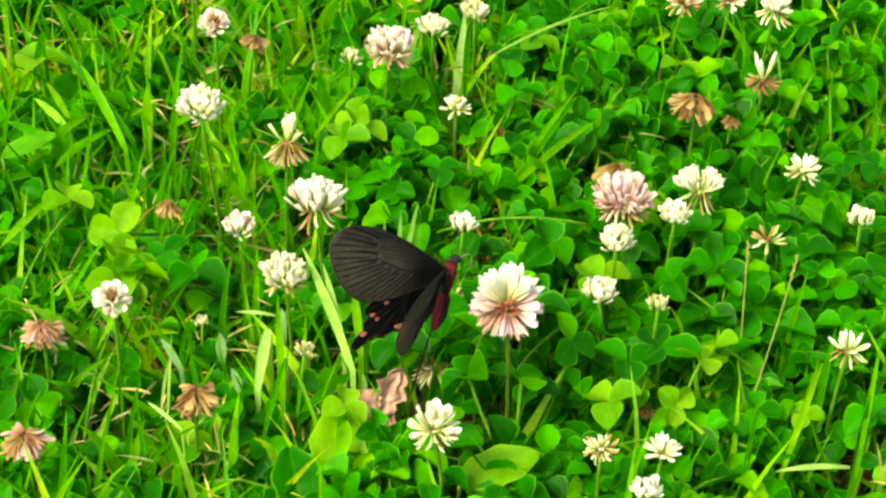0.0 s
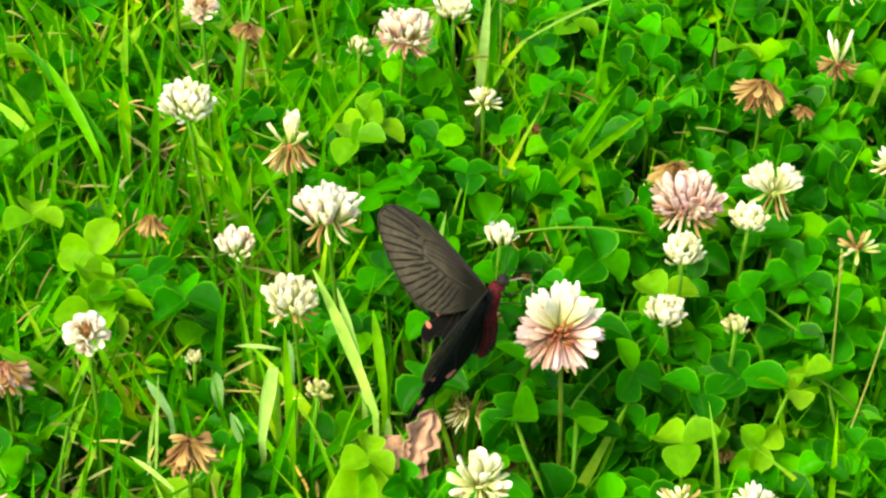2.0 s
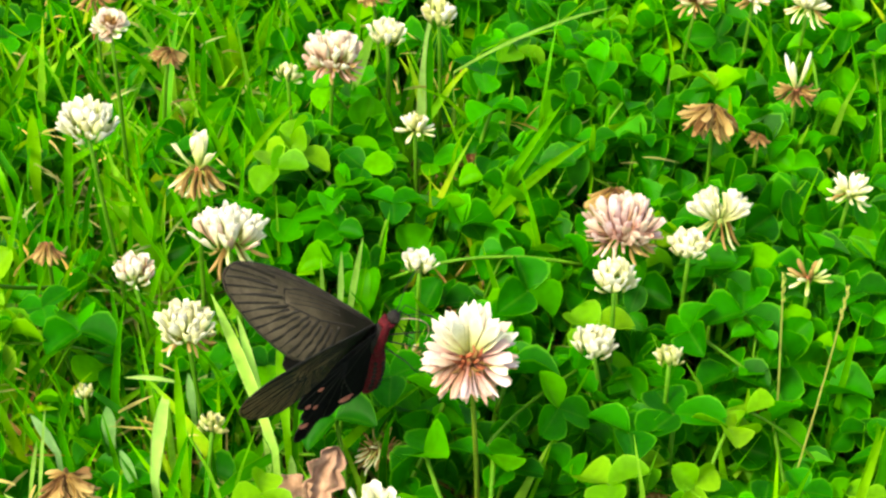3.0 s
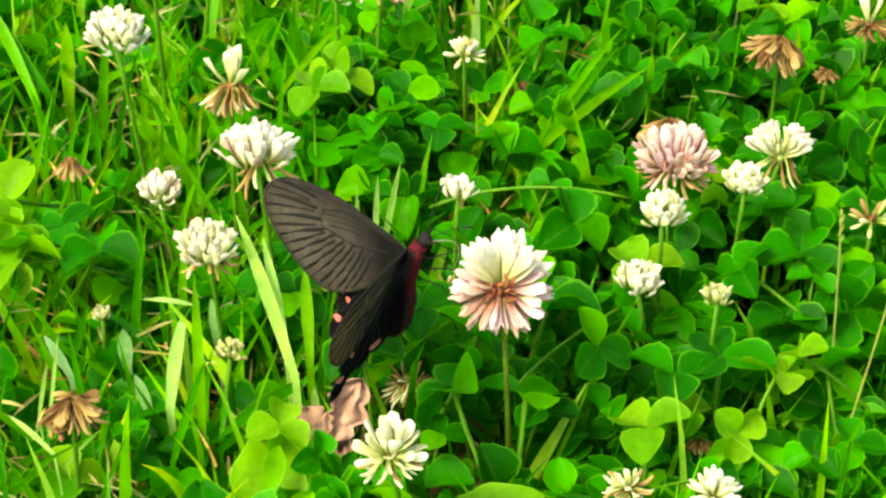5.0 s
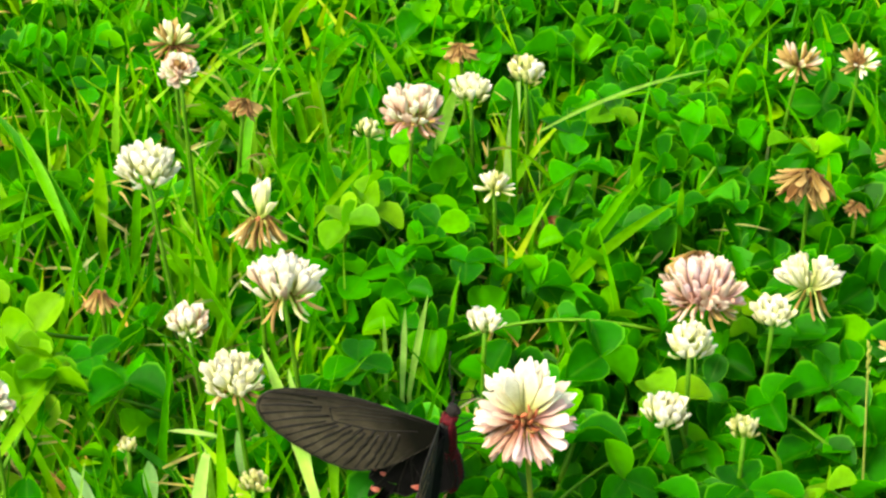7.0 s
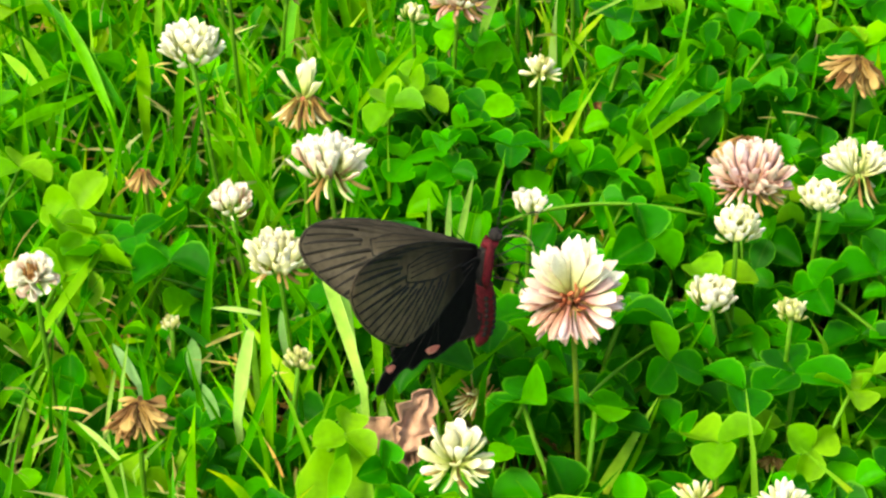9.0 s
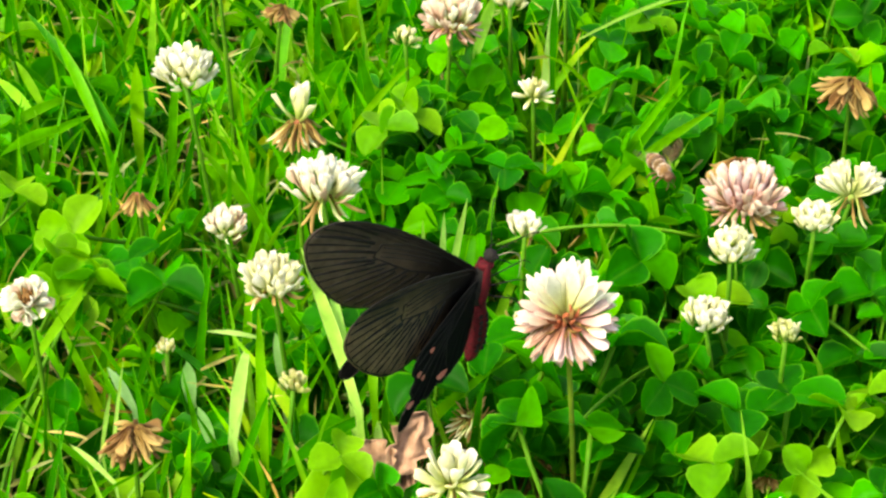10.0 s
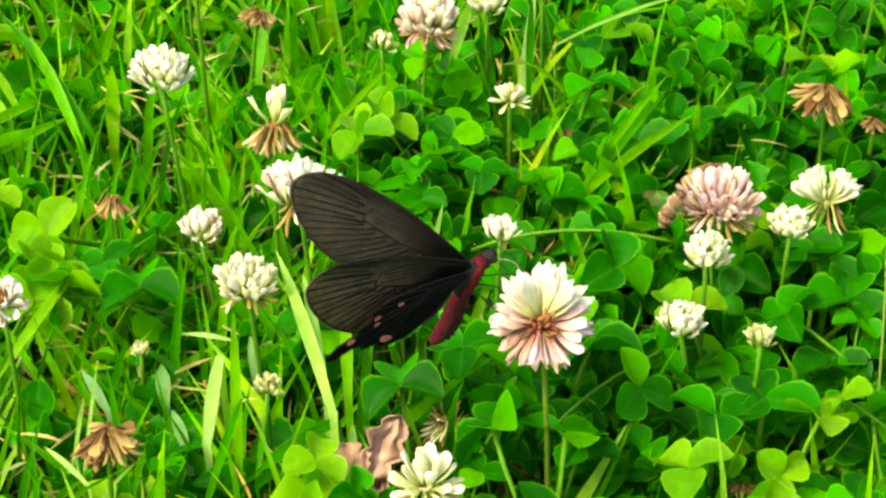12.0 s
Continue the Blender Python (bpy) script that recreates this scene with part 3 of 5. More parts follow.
    flower((0.0933, 0.0283, 0.0657 + 0.006), 0.0140, [(16, 40, 120, 1.0, 1.0, [CREAM, TAN, LIME])], "ragged cream clover head, mostly faded", 18, (4, 0), STEM, (0.001, 0.003), CORE)
    flower((-0.0432, 0.1272, 0.0843), 0.0200, [(72, 0, 104, 1.05, 1.14, [WHITE, BLUSH], "dome"), (40, 98, 155, 1.0, 0.95, [TAN, PINK])], "white clover head, tan underneath", 19, (6, 0), STEM, (0.001, 0.004), CORE)
    flower((-0.0266, 0.1453, 0.0805), 0.0140, fresh([WHITE, CREAM], 40), "small white clover head on a tall stem", 20, (4, 0), STEM, (0.0, 0.004))
    flower((-0.0101, 0.1522, 0.0837), 0.0140, fresh([WHITE, LIME], 40), "small white clover head with greenish crown", 21, (10, 0), STEM, (0.0, 0.004))
    flower((-0.0275, -0.0867, 0.0860), 0.0185, [(13, 5, 50, 1.1, 1.12, [CREAM, WHITE]), (14, 60, 105, 0.95, 1.12, [CREAM, CREAM, WHITE]), (30, 110, 160, 1.0, 0.95, [CREAM, TAN, CREAM])], "cream clover head with loose spread florets", 22, (8, -4), STEM, (0.003, 0.006), CORE)
    flower((-0.0702, -0.035, 0.0711), 0.0085, fresh([LIME, CREAM, LIME], 30), "greenish opening clover bud", 23, (4, 0), STEM, (-0.004, -0.004))
    flower((-0.1043, -0.0607, 0.0734), 0.0165, withered([BROWN, TAN, BROWN], 44), "brown withered clover head in the grass", 24, (0, -4), STEM, (0.0, 0.004), CORE, "withered_clover_flower", "withered flower")
    flower((-0.1093, 0.1072, 0.1043), 0.0130, [(44, 40, 100, 1.0, 1.12, [WHITE, BLUSH]), (24, 0, 45, 0.75, 1.0, [BROWN, TAN])], "white clover head with a brown crown", 25, (22, 0), STEM, (0.001, 0.006), CORE)
    flower((-0.0963, 0.1394, 0.0759), 0.0120, withered([BROWN, TAN], 26), "small brown withered clover head", 26, (6, 20), STEM, (0, 0.004), CORE, "withered_clover_flower", "withered flower")
    flower((-0.0589, 0.1454, 0.065), 0.0100, fresh([LIME, LIME, CREAM], 28), "green clover bud deep in the leaves", 27, (4, 10), STEM, (0, 0.004))
    flower((0.0747, 0.1675, 0.080), 0.0170, [(30, 30, 100, 1.1, 1.0, [TAN, CREAM, BLUSH]), (16, 100, 150, 1.0, 0.9, [TAN])], "spread tan and cream clover head", 28, (10, -6), STEM, (-0.004, 0.003), CORE)
    flower((0.0937, 0.170, 0.080), 0.0140, [(26, 50, 105, 1.0, 1.0, [WHITE, TAN]), (16, 0, 48, 0.7, 0.9, [BROWN])], "fading clover head with a brown crown", 29, (20, 0), STEM, (-0.004, 0.003), CORE)
    flower((0.1091, 0.1558, 0.085), 0.0170, [(30, 0, 75, 1.0, 1.1, [WHITE, CREAM]), (14, 100, 160, 1.1, 0.9, [CREAM, TAN])], "white clover head with drooping cream florets", 30, (4, 8), STEM, (-0.003, 0.003))
    flower((0.102, 0.122, 0.075), 0.0155, [(34, 85, 155, 1.0, 0.9, [TAN, BROWN]), (3, 12, 32, 1.9, 1.1, [WHITE])], "tan clover head with three upright white florets", 31, (4, 0), STEM, (-0.001, 0.004), CORE)
    flower((0.1101, 0.0651, 0.075), 0.0150, [(26, 0, 90, 1.0, 1.1, [CREAM, WHITE]), (10, 100, 150, 1.1, 0.9, [TAN, CREAM])], "cream clover head, one side faded", 32, (4, 24), STEM, (-0.003, 0.003))
    flower((0.1283, 0.0393, 0.075), 0.0115, fresh([WHITE, CREAM], 30), "small white clover head", 33, (4, 0), STEM, (0.001, 0.003))
    flower((0.111, -0.0387, 0.080), 0.0155, [(14, 10, 75, 1.0, 1.1, [WHITE, CREAM]), (9, 110, 160, 1.2, 0.8, [CREAM, TAN])], "sparse white clover head with hanging florets", 34, (4, 0), STEM, (0.001, 0.003))
    flower((0.0468, -0.0376, 0.050), 0.0085, withered([BROWN, TAN], 22), "small brown withered bud", 35, (0, 0), STEM, (0.001, 0.003), CORE, "withered_clover_flower", "withered flower")
    flower((0.0261, -0.0826, 0.075), 0.0135, [(30, 60, 150, 1.0, 0.9, [TAN, CREAM]), (10, 0, 50, 0.8, 1.0, [LIME, CREAM])], "tan clover head with a greenish crown", 36, (6, 0), STEM, (0.001, 0.003), CORE)
    flower((0.0448, -0.089, 0.080), 0.0140, [(34, 10, 95, 1.0, 1.1, [WHITE, CREAM]), (4, 0, 10, 0.6, 1.0, [TAN])], "open white clover head low in the leaves", 37, (12, 0), STEM, (0.001, 0.003))
    flower((0.0387, -0.1053, 0.080), 0.0120, fresh([WHITE], 34), "small white clover head", 38, (6, 0), STEM, (0.001, 0.003))
    flower((-0.1588, -0.0258, 0.070), 0.0160, withered([TAN, BROWN, PINK], 44), "tan-pink withered clover head", 39, (6, 0), STEM, (0.001, 0.003), CORE, "withered_clover_flower", "withered flower")
    flower((-0.1565, -0.0836, 0.075), 0.0165, withered([TAN, BROWN, PINK], 44), "tan-pink withered clover head", 40, (6, 0), STEM, (0.001, 0.003), CORE, "withered_clover_flower", "withered flower")
    flower((-0.1065, -0.0097, 0.060), 0.0065, fresh([CREAM, LIME], 20), "tiny cream clover bud", 41, (4, 0), STEM, (0.0, 0.003))
    flower((-0.0266, -0.0225, 0.0520), 0.0140, [(44, 20, 110, 1.1, 0.5, [TAN, CREAM, TAN], "mop"), (20, 30, 120, 0.9, 0.45, [TAN, BROWN])], "dried root-like clover head near the soil", 42, (-10, 0), STEM, (0.0, 0.003), CORE, "withered_clover_flower", "withered flower")
    flower((0.0400, 0.0580, 0.0785), 0.0190, withered([TAN, TAN, BROWN], 40), "withered tan clover head behind a pink one", 43, (6, 0), STEM, (0.001, 0.003), CORE, "withered_clover_flower", "withered flower")
    flower((-0.1228, 0.1676, 0.080), 0.0180, [(20, 0, 70, 1.0, 1.0, [CREAM, TAN]), (24, 90, 155, 1.0, 0.9, [TAN, BROWN])], "fading clover head, tan underneath", 44, (6, 0), STEM, (0.001, 0.003), CORE)
    flower((-0.0318, 0.1717, 0.080), 0.0120, withered([BROWN, TAN], 30), "brown withered clover head", 45, (4, 0), STEM, (0.001, 0.003), CORE, "withered_clover_flower", "withered flower")
    flower((0.0000, 0.1109, 0.0560), 0.0085, withered([BROWN, RUST, BROWN], 20), "dark brown dead clover head among the leaves", 47, (4, 0), STEM, (0.001, 0.003), CORE, "withered_clover_flower", "withered flower")
    flower((0.0882, 0.1027, 0.0700), 0.0082, withered([TAN, BROWN], 20), "small tan withered clover head", 48, (4, 10), STEM, (0.001, 0.003), CORE, "withered_clover_flower", "withered flower")
    flower((-0.0190, 0.0050, 0.062), 0.0085, [(10, 20, 110, 1.0, 1.0, [CREAM, TAN])], "small ragged cream clover head", 46, (4, 0), STEM, (0.001, 0.003))


LEANING = {"grass_blue_green": "broad blue-green grass blade standing in clover", "grass_green": "green grass blade leaning over the clover", "grass_yellow_green": "broad yellow-green grass blade leaning over clover", "grass_pale": "pale green grass blade leaning over clover", "grass_deep": "dark green grass blade lying over clover"}


def build_grass():
    pale = "pale green grass blade standing upright"
    for base, tip, w, sag, mat, label in (
        ((-0.0569, -0.0521, 0.0400), (-0.0554, -0.0444, 0.0580), 0.0125, (0.001, 0, 0.004), GRASS_YELLOW, "very broad yellow-green grass blade"),
        ((-0.0360, -0.055, 0.01), (-0.0480, -0.050, 0.0560), 0.0030, (0, 0, 0), GRASS_PALE, pale),
        ((-0.0170, 0.170, 0.01), (-0.0130, 0.172, 0.0740), 0.0040, (0, 0, 0), GRASS_PALE, "upright pale grass blade"),
        ((0.1050, -0.030, 0.01), (0.1130, -0.028, 0.0820), 0.0034, (0, 0, 0), GRASS_ONE, "upright green grass blade"),
        ((0.0050, -0.0298, 0.02), (0.0200, -0.0298, 0.0630), 0.0013, (0.001, 0, 0), GRASS_YELLOW, "thin green stalk leaning among leaves"),
        ((0.0580, 0.030, 0.02), (0.0640, 0.045, 0.0640), 0.0040, (0, 0, 0), GRASS_ONE, "short green grass blade among clover"),
        ((-0.1350, -0.065, 0.01), (-0.1260, -0.060, 0.0600), 0.0034, (0, 0, 0.004), GRASS_YELLOW, "long green grass blade"),
        ((-0.1180, -0.080, 0.01), (-0.1020, -0.085, 0.0560), 0.0030, (0, 0, 0.004), GRASS_ONE, "long green grass blade"),
    ):
        # these blades stand clear of the leaves and lean back, their faces to the sky
        grass_shoot((base[0] * 0.97, base[1] - 0.016, base[2] + 0.0116), (tip[0] * 0.97, tip[1] + 0.004, tip[2] - 0.0025), w * 1.1, sag, mat, label, 0.1)
    for base, tip, w, mat in (
        ((0.0041, 0.0737, 0.0580), (0.0356, 0.0928, 0.0760), 0.0035, GRASS_YELLOW),
        ((0.0040, 0.0796, 0.0560), (0.0278, 0.1008, 0.0840), 0.0026, GRASS_ONE),
        ((0.0081, 0.0319, 0.0540), (0.0197, 0.0369, 0.0720), 0.0040, GRASS_YELLOW),
        ((0.0042, 0.0718, 0.0560), (-0.0174, 0.0851, 0.0600), 0.0042, GRASS_DEEP),
        ((0.0010, 0.0687, 0.0540), (0.0274, 0.1035, 0.0760), 0.0029, GRASS_ONE),
        ((-0.1412, 0.1000, 0.0540), (-0.1716, 0.1251, 0.0800), 0.0037, GRASS_ONE),
        ((-0.1436, 0.0951, 0.0540), (-0.1621, 0.1192, 0.0760), 0.0037, GRASS_ONE),
        ((-0.1587, 0.1082, 0.0600), (-0.1741, 0.0864, 0.0600), 0.0034, GRASS_YELLOW),
        ((-0.1650, 0.0981, 0.0600), (-0.1796, 0.1114, 0.0650), 0.0034, GRASS_ONE),
        ((-0.0874, 0.1466, 0.0400), (-0.0842, 0.1371, 0.0840), 0.0025, GRASS_ONE),
        ((-0.0712, 0.1184, 0.0500), (-0.0699, 0.1300, 0.0720), 0.0028, GRASS_ONE),
        ((-0.0129, 0.1414, 0.0550), (-0.0129, 0.1410, 0.0850), 0.0031, GRASS_ONE),
        ((-0.0373, 0.1533, 0.0550), (-0.0312, 0.1486, 0.0800), 0.0043, GRASS_PALE),
        ((-0.0712, -0.0290, 0.0600), (-0.0721, -0.0464, 0.0500), 0.0017, GRASS_ONE),
        ((-0.1256, 0.0120, 0.0700), (-0.1423, -0.0205, 0.0550), 0.0030, GRASS_YELLOW),
        ((-0.1242, 0.0158, 0.0600), (-0.1322, -0.0072, 0.0600), 0.0027, GRASS_ONE),
        ((-0.0529, -0.0333, 0.0600), (-0.0719, -0.0509, 0.0560), 0.0042, GRASS_ONE),
        ((-0.0569, -0.0722, 0.0600), (-0.0551, -0.0629, 0.0660), 0.0066, GRASS_YELLOW),
        ((-0.0822, -0.0310, 0.0760), (-0.0858, -0.0373, 0.0550), 0.0036, GRASS_PALE),
        ((-0.1165, -0.0427, 0.0400), (-0.1166, -0.0154, 0.0600), 0.0011, GRASS_PALE),
        ((-0.1010, -0.0529, 0.0500), (-0.0985, -0.0475, 0.0600), 0.0014, GRASS_ONE),
        ((-0.1094, -0.0630, 0.0600), (-0.1214, -0.0553, 0.0650), 0.0016, GRASS_PALE),
        ((0.0111, 0.1217, 0.0500), (0.0132, 0.1247, 0.0760), 0.0021, GRASS_ONE),
        ((0.0373, 0.1047, 0.0600), (0.0367, 0.0974, 0.0780), 0.0023, GRASS_YELLOW),
        ((0.0419, 0.1098, 0.0550), (0.0437, 0.1240, 0.0700), 0.0013, GRASS_ONE),
        ((-0.0810, -0.0167, 0.0700), (-0.0944, -0.0176, 0.0720), 0.0014, GRASS_PALE),
        ((-0.0053, 0.1390, 0.0700), (0.0478, 0.1708, 0.0760), 0.0013, GRASS_PALE),
        ((0.0046, 0.1605, 0.0650), (0.0320, 0.1667, 0.0700), 0.0011, GRASS_YELLOW),
        ((0.0980, -0.0037, 0.0400), (0.1032, 0.0024, 0.0800), 0.0024, GRASS_ONE),
        ((0.0967, -0.0464, 0.0400), (0.1008, -0.0440, 0.0800), 0.0031, GRASS_YELLOW),
        ((0.1170, -0.0539, 0.0400), (0.1154, -0.0599, 0.0800), 0.0027, GRASS_ONE),
        ((0.1100, -0.0733, 0.0600), (0.0833, -0.0810, 0.0650), 0.0022, GRASS_PALE),
        ((0.0772, -0.0691, 0.0800), (0.0750, -0.0729, 0.0500), 0.0015, GRASS_ONE),
        ((-0.1674, 0.0472, 0.0650), (-0.1813, 0.0270, 0.0600), 0.0033, GRASS_YELLOW),
        ((-0.1664, 0.0877, 0.0600), (-0.1871, 0.0893, 0.0700), 0.0038, GRASS_ONE),
        ((-0.1562, 0.0917, 0.0600), (-0.1656, 0.0609, 0.0700), 0.0034, GRASS_ONE),
        ((-0.1782, 0.1331, 0.0800), (-0.1846, 0.1409, 0.0500), 0.0031, GRASS_ONE),
        ((-0.1404, 0.1240, 0.0500), (-0.1281, 0.0497, 0.0800), 0.0027, GRASS_ONE),
        ((-0.0539, -0.0370, 0.0640), (-0.0723, 0.0009, 0.0860), 0.0036, GRASS_PALE),
        ((-0.0571, -0.0262, 0.0630), (-0.0652, -0.0028, 0.0820), 0.0030, GRASS_PALE),
        ((-0.0514, -0.0269, 0.0620), (-0.0546, -0.0034, 0.0740), 0.0036, GRASS_YELLOW),
        ((0.0894, -0.0672, 0.0500), (0.0996, -0.0532, 0.0880), 0.0032, GRASS_YELLOW),
        ((0.1142, -0.0673, 0.0500), (0.1205, -0.0417, 0.0880), 0.0026, GRASS_ONE),
        ((0.1236, -0.0661, 0.0500), (0.1327, -0.0579, 0.0750), 0.0038, GRASS_PALE),
        ((-0.0496, -0.0320, 0.0450), (-0.0503, -0.0286, 0.0550), 0.0026, GRASS_PALE),
        ((-0.0772, -0.0408, 0.0460), (-0.0797, -0.0240, 0.0850), 0.0031, GRASS_YELLOW),
        ((-0.0862, -0.0342, 0.0500), (-0.0837, -0.0244, 0.0720), 0.0040, GRASS_PALE),
        ((-0.0993, -0.0189, 0.0500), (-0.0999, -0.0174, 0.0620), 0.0043, GRASS_BLUE),
        ((-0.0916, -0.0321, 0.0460), (-0.0952, -0.0303, 0.0580), 0.0034, GRASS_BLUE),
        ((-0.1131, -0.0230, 0.0500), (-0.1201, -0.0188, 0.0600), 0.0029, GRASS_BLUE),
        ((-0.0784, -0.0038, 0.0480), (-0.0794, -0.0022, 0.0610), 0.0027, GRASS_BLUE),
        ((-0.0828, -0.0538, 0.0500), (-0.0764, -0.0320, 0.0660), 0.0025, GRASS_ONE),
        ((-0.0718, -0.0481, 0.0500), (-0.0595, -0.0417, 0.0580), 0.0036, GRASS_DEEP),
        ((-0.0931, -0.0090, 0.0480), (-0.1075, -0.0032, 0.0560), 0.0023, GRASS_DEEP),
        ((-0.1142, -0.0125, 0.0480), (-0.1102, -0.0088, 0.0620), 0.0022, GRASS_ONE),
        ((-0.1182, -0.0400, 0.0500), (-0.1160, -0.0337, 0.0640), 0.0013, GRASS_PALE),
        ((-0.1084, -0.0558, 0.0500), (-0.0997, -0.0535, 0.0600), 0.0011, GRASS_PALE),
        ((-0.1363, 0.1056, 0.0450), (-0.1364, 0.1118, 0.0720), 0.0048, GRASS_YELLOW),
        ((-0.1675, 0.1175, 0.0500), (-0.1771, 0.1263, 0.0620), 0.0029, GRASS_YELLOW),
        ((-0.1739, 0.0865, 0.0500), (-0.1475, 0.1006, 0.0600), 0.0037, GRASS_ONE),
        ((-0.1046, 0.1098, 0.0500), (-0.1108, 0.1147, 0.0750), 0.0026, GRASS_YELLOW),
        ((-0.0719, 0.1082, 0.0500), (-0.0758, 0.1109, 0.0680), 0.0034, GRASS_ONE),
        ((-0.0737, 0.1037, 0.0520), (-0.0548, 0.1241, 0.0680), 0.0024, GRASS_YELLOW),
        ((-0.1143, 0.0847, 0.0550), (-0.0997, 0.0847, 0.0550), 0.0018, GRASS_YELLOW),
        ((-0.1085, 0.0832, 0.0500), (-0.1111, 0.0767, 0.0600), 0.0023, GRASS_ONE),
        ((-0.0434, 0.0306, 0.0500), (-0.0443, 0.0356, 0.0720), 0.0015, GRASS_PALE),
        ((-0.0390, 0.0297, 0.0500), (-0.0384, 0.0343, 0.0760), 0.0020, GRASS_PALE),
        ((-0.0372, 0.0298, 0.0500), (-0.0323, 0.0353, 0.0800), 0.0022, GRASS_PALE),
        ((-0.0597, 0.0128, 0.0500), (-0.0741, 0.0163, 0.0580), 0.0021, GRASS_DEEP),
    ):
        grass_shoot(base, tip, w, (0, 0, 0.05 * (Vector(tip) - Vector(base)).length), mat, LEANING[mat.name])
    for pts, r in ((arc((0.0845, -0.0073, 0.0), (0.0785, -0.0073, 0.1007), (0.0005, 0, 0)), 0.00036), (arc((0.0765, -0.0294, 0.0), (0.0908, -0.0294, 0.1135), (0.0015, 0, 0)), 0.00030)):
        bm = tube(bmesh.new(), pts, [r * (1.2 - 0.07 * i) for i in range(9)], 6)
        for i in range(6):
            p = Vector(pts[7]).lerp(Vector(pts[8]), 0.2 + i / 8)
            tube(bm, [p, p + Vector((0.0003 * (-1) ** i, -0.0002, 0.0012)), p + Vector((0.0005 * (-1) ** i, 0, 0.0026))], [0.0002, 0.0003, 0.0001], 5)
        tagged(part("grass_stalk", bm, STRAW_ONE), "thin straw-yellow grass stalk with seeds", "grass", "single grass blades")


def build_dry_leaf():
    """A crumpled dead leaf with two lobes."""
    leaf = new("dry_leaf")
    leaf.matrix_basis = pose(-0.0448, -0.0427, 0.0560, 38, -8, 0) @ Matrix.Scale(0.60, 4)
    for k, (sx, sy, m) in enumerate(((0.0095, 0.0145, pose(0.006, 0.004, 0.001, 0, 24, -28)), (0.0110, 0.0085, pose(-0.007, -0.002, 0, 0, -16, 12)), (0.0060, 0.0110, pose(0.003, -0.013, -0.002, -20, 10, 8)))):
        n, v = 13, []
        for j in range(n):
            for i in range(n):
                a, b = 2 * i / (n - 1) - 1, 2 * j / (n - 1) - 1
                half = math.sqrt(max(0.0, 1 - b * b)) * (0.85 + 0.5 * noise.noise(Vector((b * 3 + 0.4 * (a > 0), k, 0))))
                v.append((sx * a * half, sy * b, 0.0045 * abs(a) ** 1.5 + 0.006 * noise.noise(Vector((a * 1.8, b * 1.8, k * 5.0))) + 0.0022 * noise.noise(Vector((a * 5, b * 5, k * 3.0)))))
        f = [(j * n + i, j * n + i + 1, (j + 1) * n + i + 1, (j + 1) * n + i) for j in range(n - 1) for i in range(n - 1)]
        me = bpy.data.meshes.new("lobe")
        me.from_pydata(v, [], f)
        bm = bmesh.new()
        bm.from_mesh(me)
        bmesh.ops.remove_doubles(bm, verts=bm.verts, dist=1e-6)
        bmesh.ops.solidify(bm, geom=bm.faces[:], thickness=0.0004)
        lobe = part("lobe", bm, DRY_LEAF, leaf)
        lobe.matrix_basis = m
    tagged(leaf, "crumpled dry pinkish-brown leaf lying in the grass", "dead leaf")


def broad_leaf(at, size, turns, material, label):
    """An oval weed leaf on a short stalk: arched along its midrib, with a wavy edge."""
    leaf = new("broad_leaf")
    leaf.matrix_basis = pose(*at, *turns)
    ln, wd = size
    cols, rows, v, uv = 9, 14, [], []
    for i in range(rows):
        u = i / (rows - 1)
        half = 0.5 * wd * max(0.04, math.sin(math.pi * u**0.9)) ** 0.6
        for k in range(cols):
            q = 2 * k / (cols - 1) - 1
            z = 0.10 * wd * abs(q) + 0.18 * ln * u * (1 - u) + 0.0012 * noise.noise(Vector((u * 4, q * 2, ln * 90)))
            v.append((q * half * (1 + 0.06 * math.sin(17 * u + 2 * q)), ln * u, z))
            uv.append((0.5 + 0.5 * q, u))
    f = [(i * cols + k, i * cols + k + 1, (i + 1) * cols + k + 1, (i + 1) * cols + k) for i in range(rows - 1) for k in range(cols - 1)]
    placed("blade", sheet_mesh("blade", v, f, uv, material), leaf)
    down = leaf.matrix_basis.inverted() @ Vector((at[0], at[1] + 0.006, 0.0))
    part("stalk", tube(bmesh.new(), arc((0, 0, 0), down, (0, 0, 0)), 0.0007, 6), STEM, leaf)
    return tagged(leaf, label, "leaf", "broad weed leaves")


def build_broad_leaves():
    broad_leaf((-0.0570, -0.0760, 0.046), (0.030, 0.019), (24, 0, 4), LEAF_PALE, "broad yellow-green weed leaf beside the dead leaf")
    broad_leaf((-0.0180, -0.0780, 0.052), (0.028, 0.016), (16, 10, -72), LEAF_PALE, "broad light green leaf lying open in the clover")
    broad_leaf((-0.0680, -0.0900, 0.048), (0.026, 0.017), (18, 0, 14), LEAF_ONE, "broad green weed leaf low in the grass")
    broad_leaf((-0.1880, 0.0820, 0.058), (0.022, 0.012), (22, 0, -80), LEAF_PALE, "broad light green leaf among grass blades")


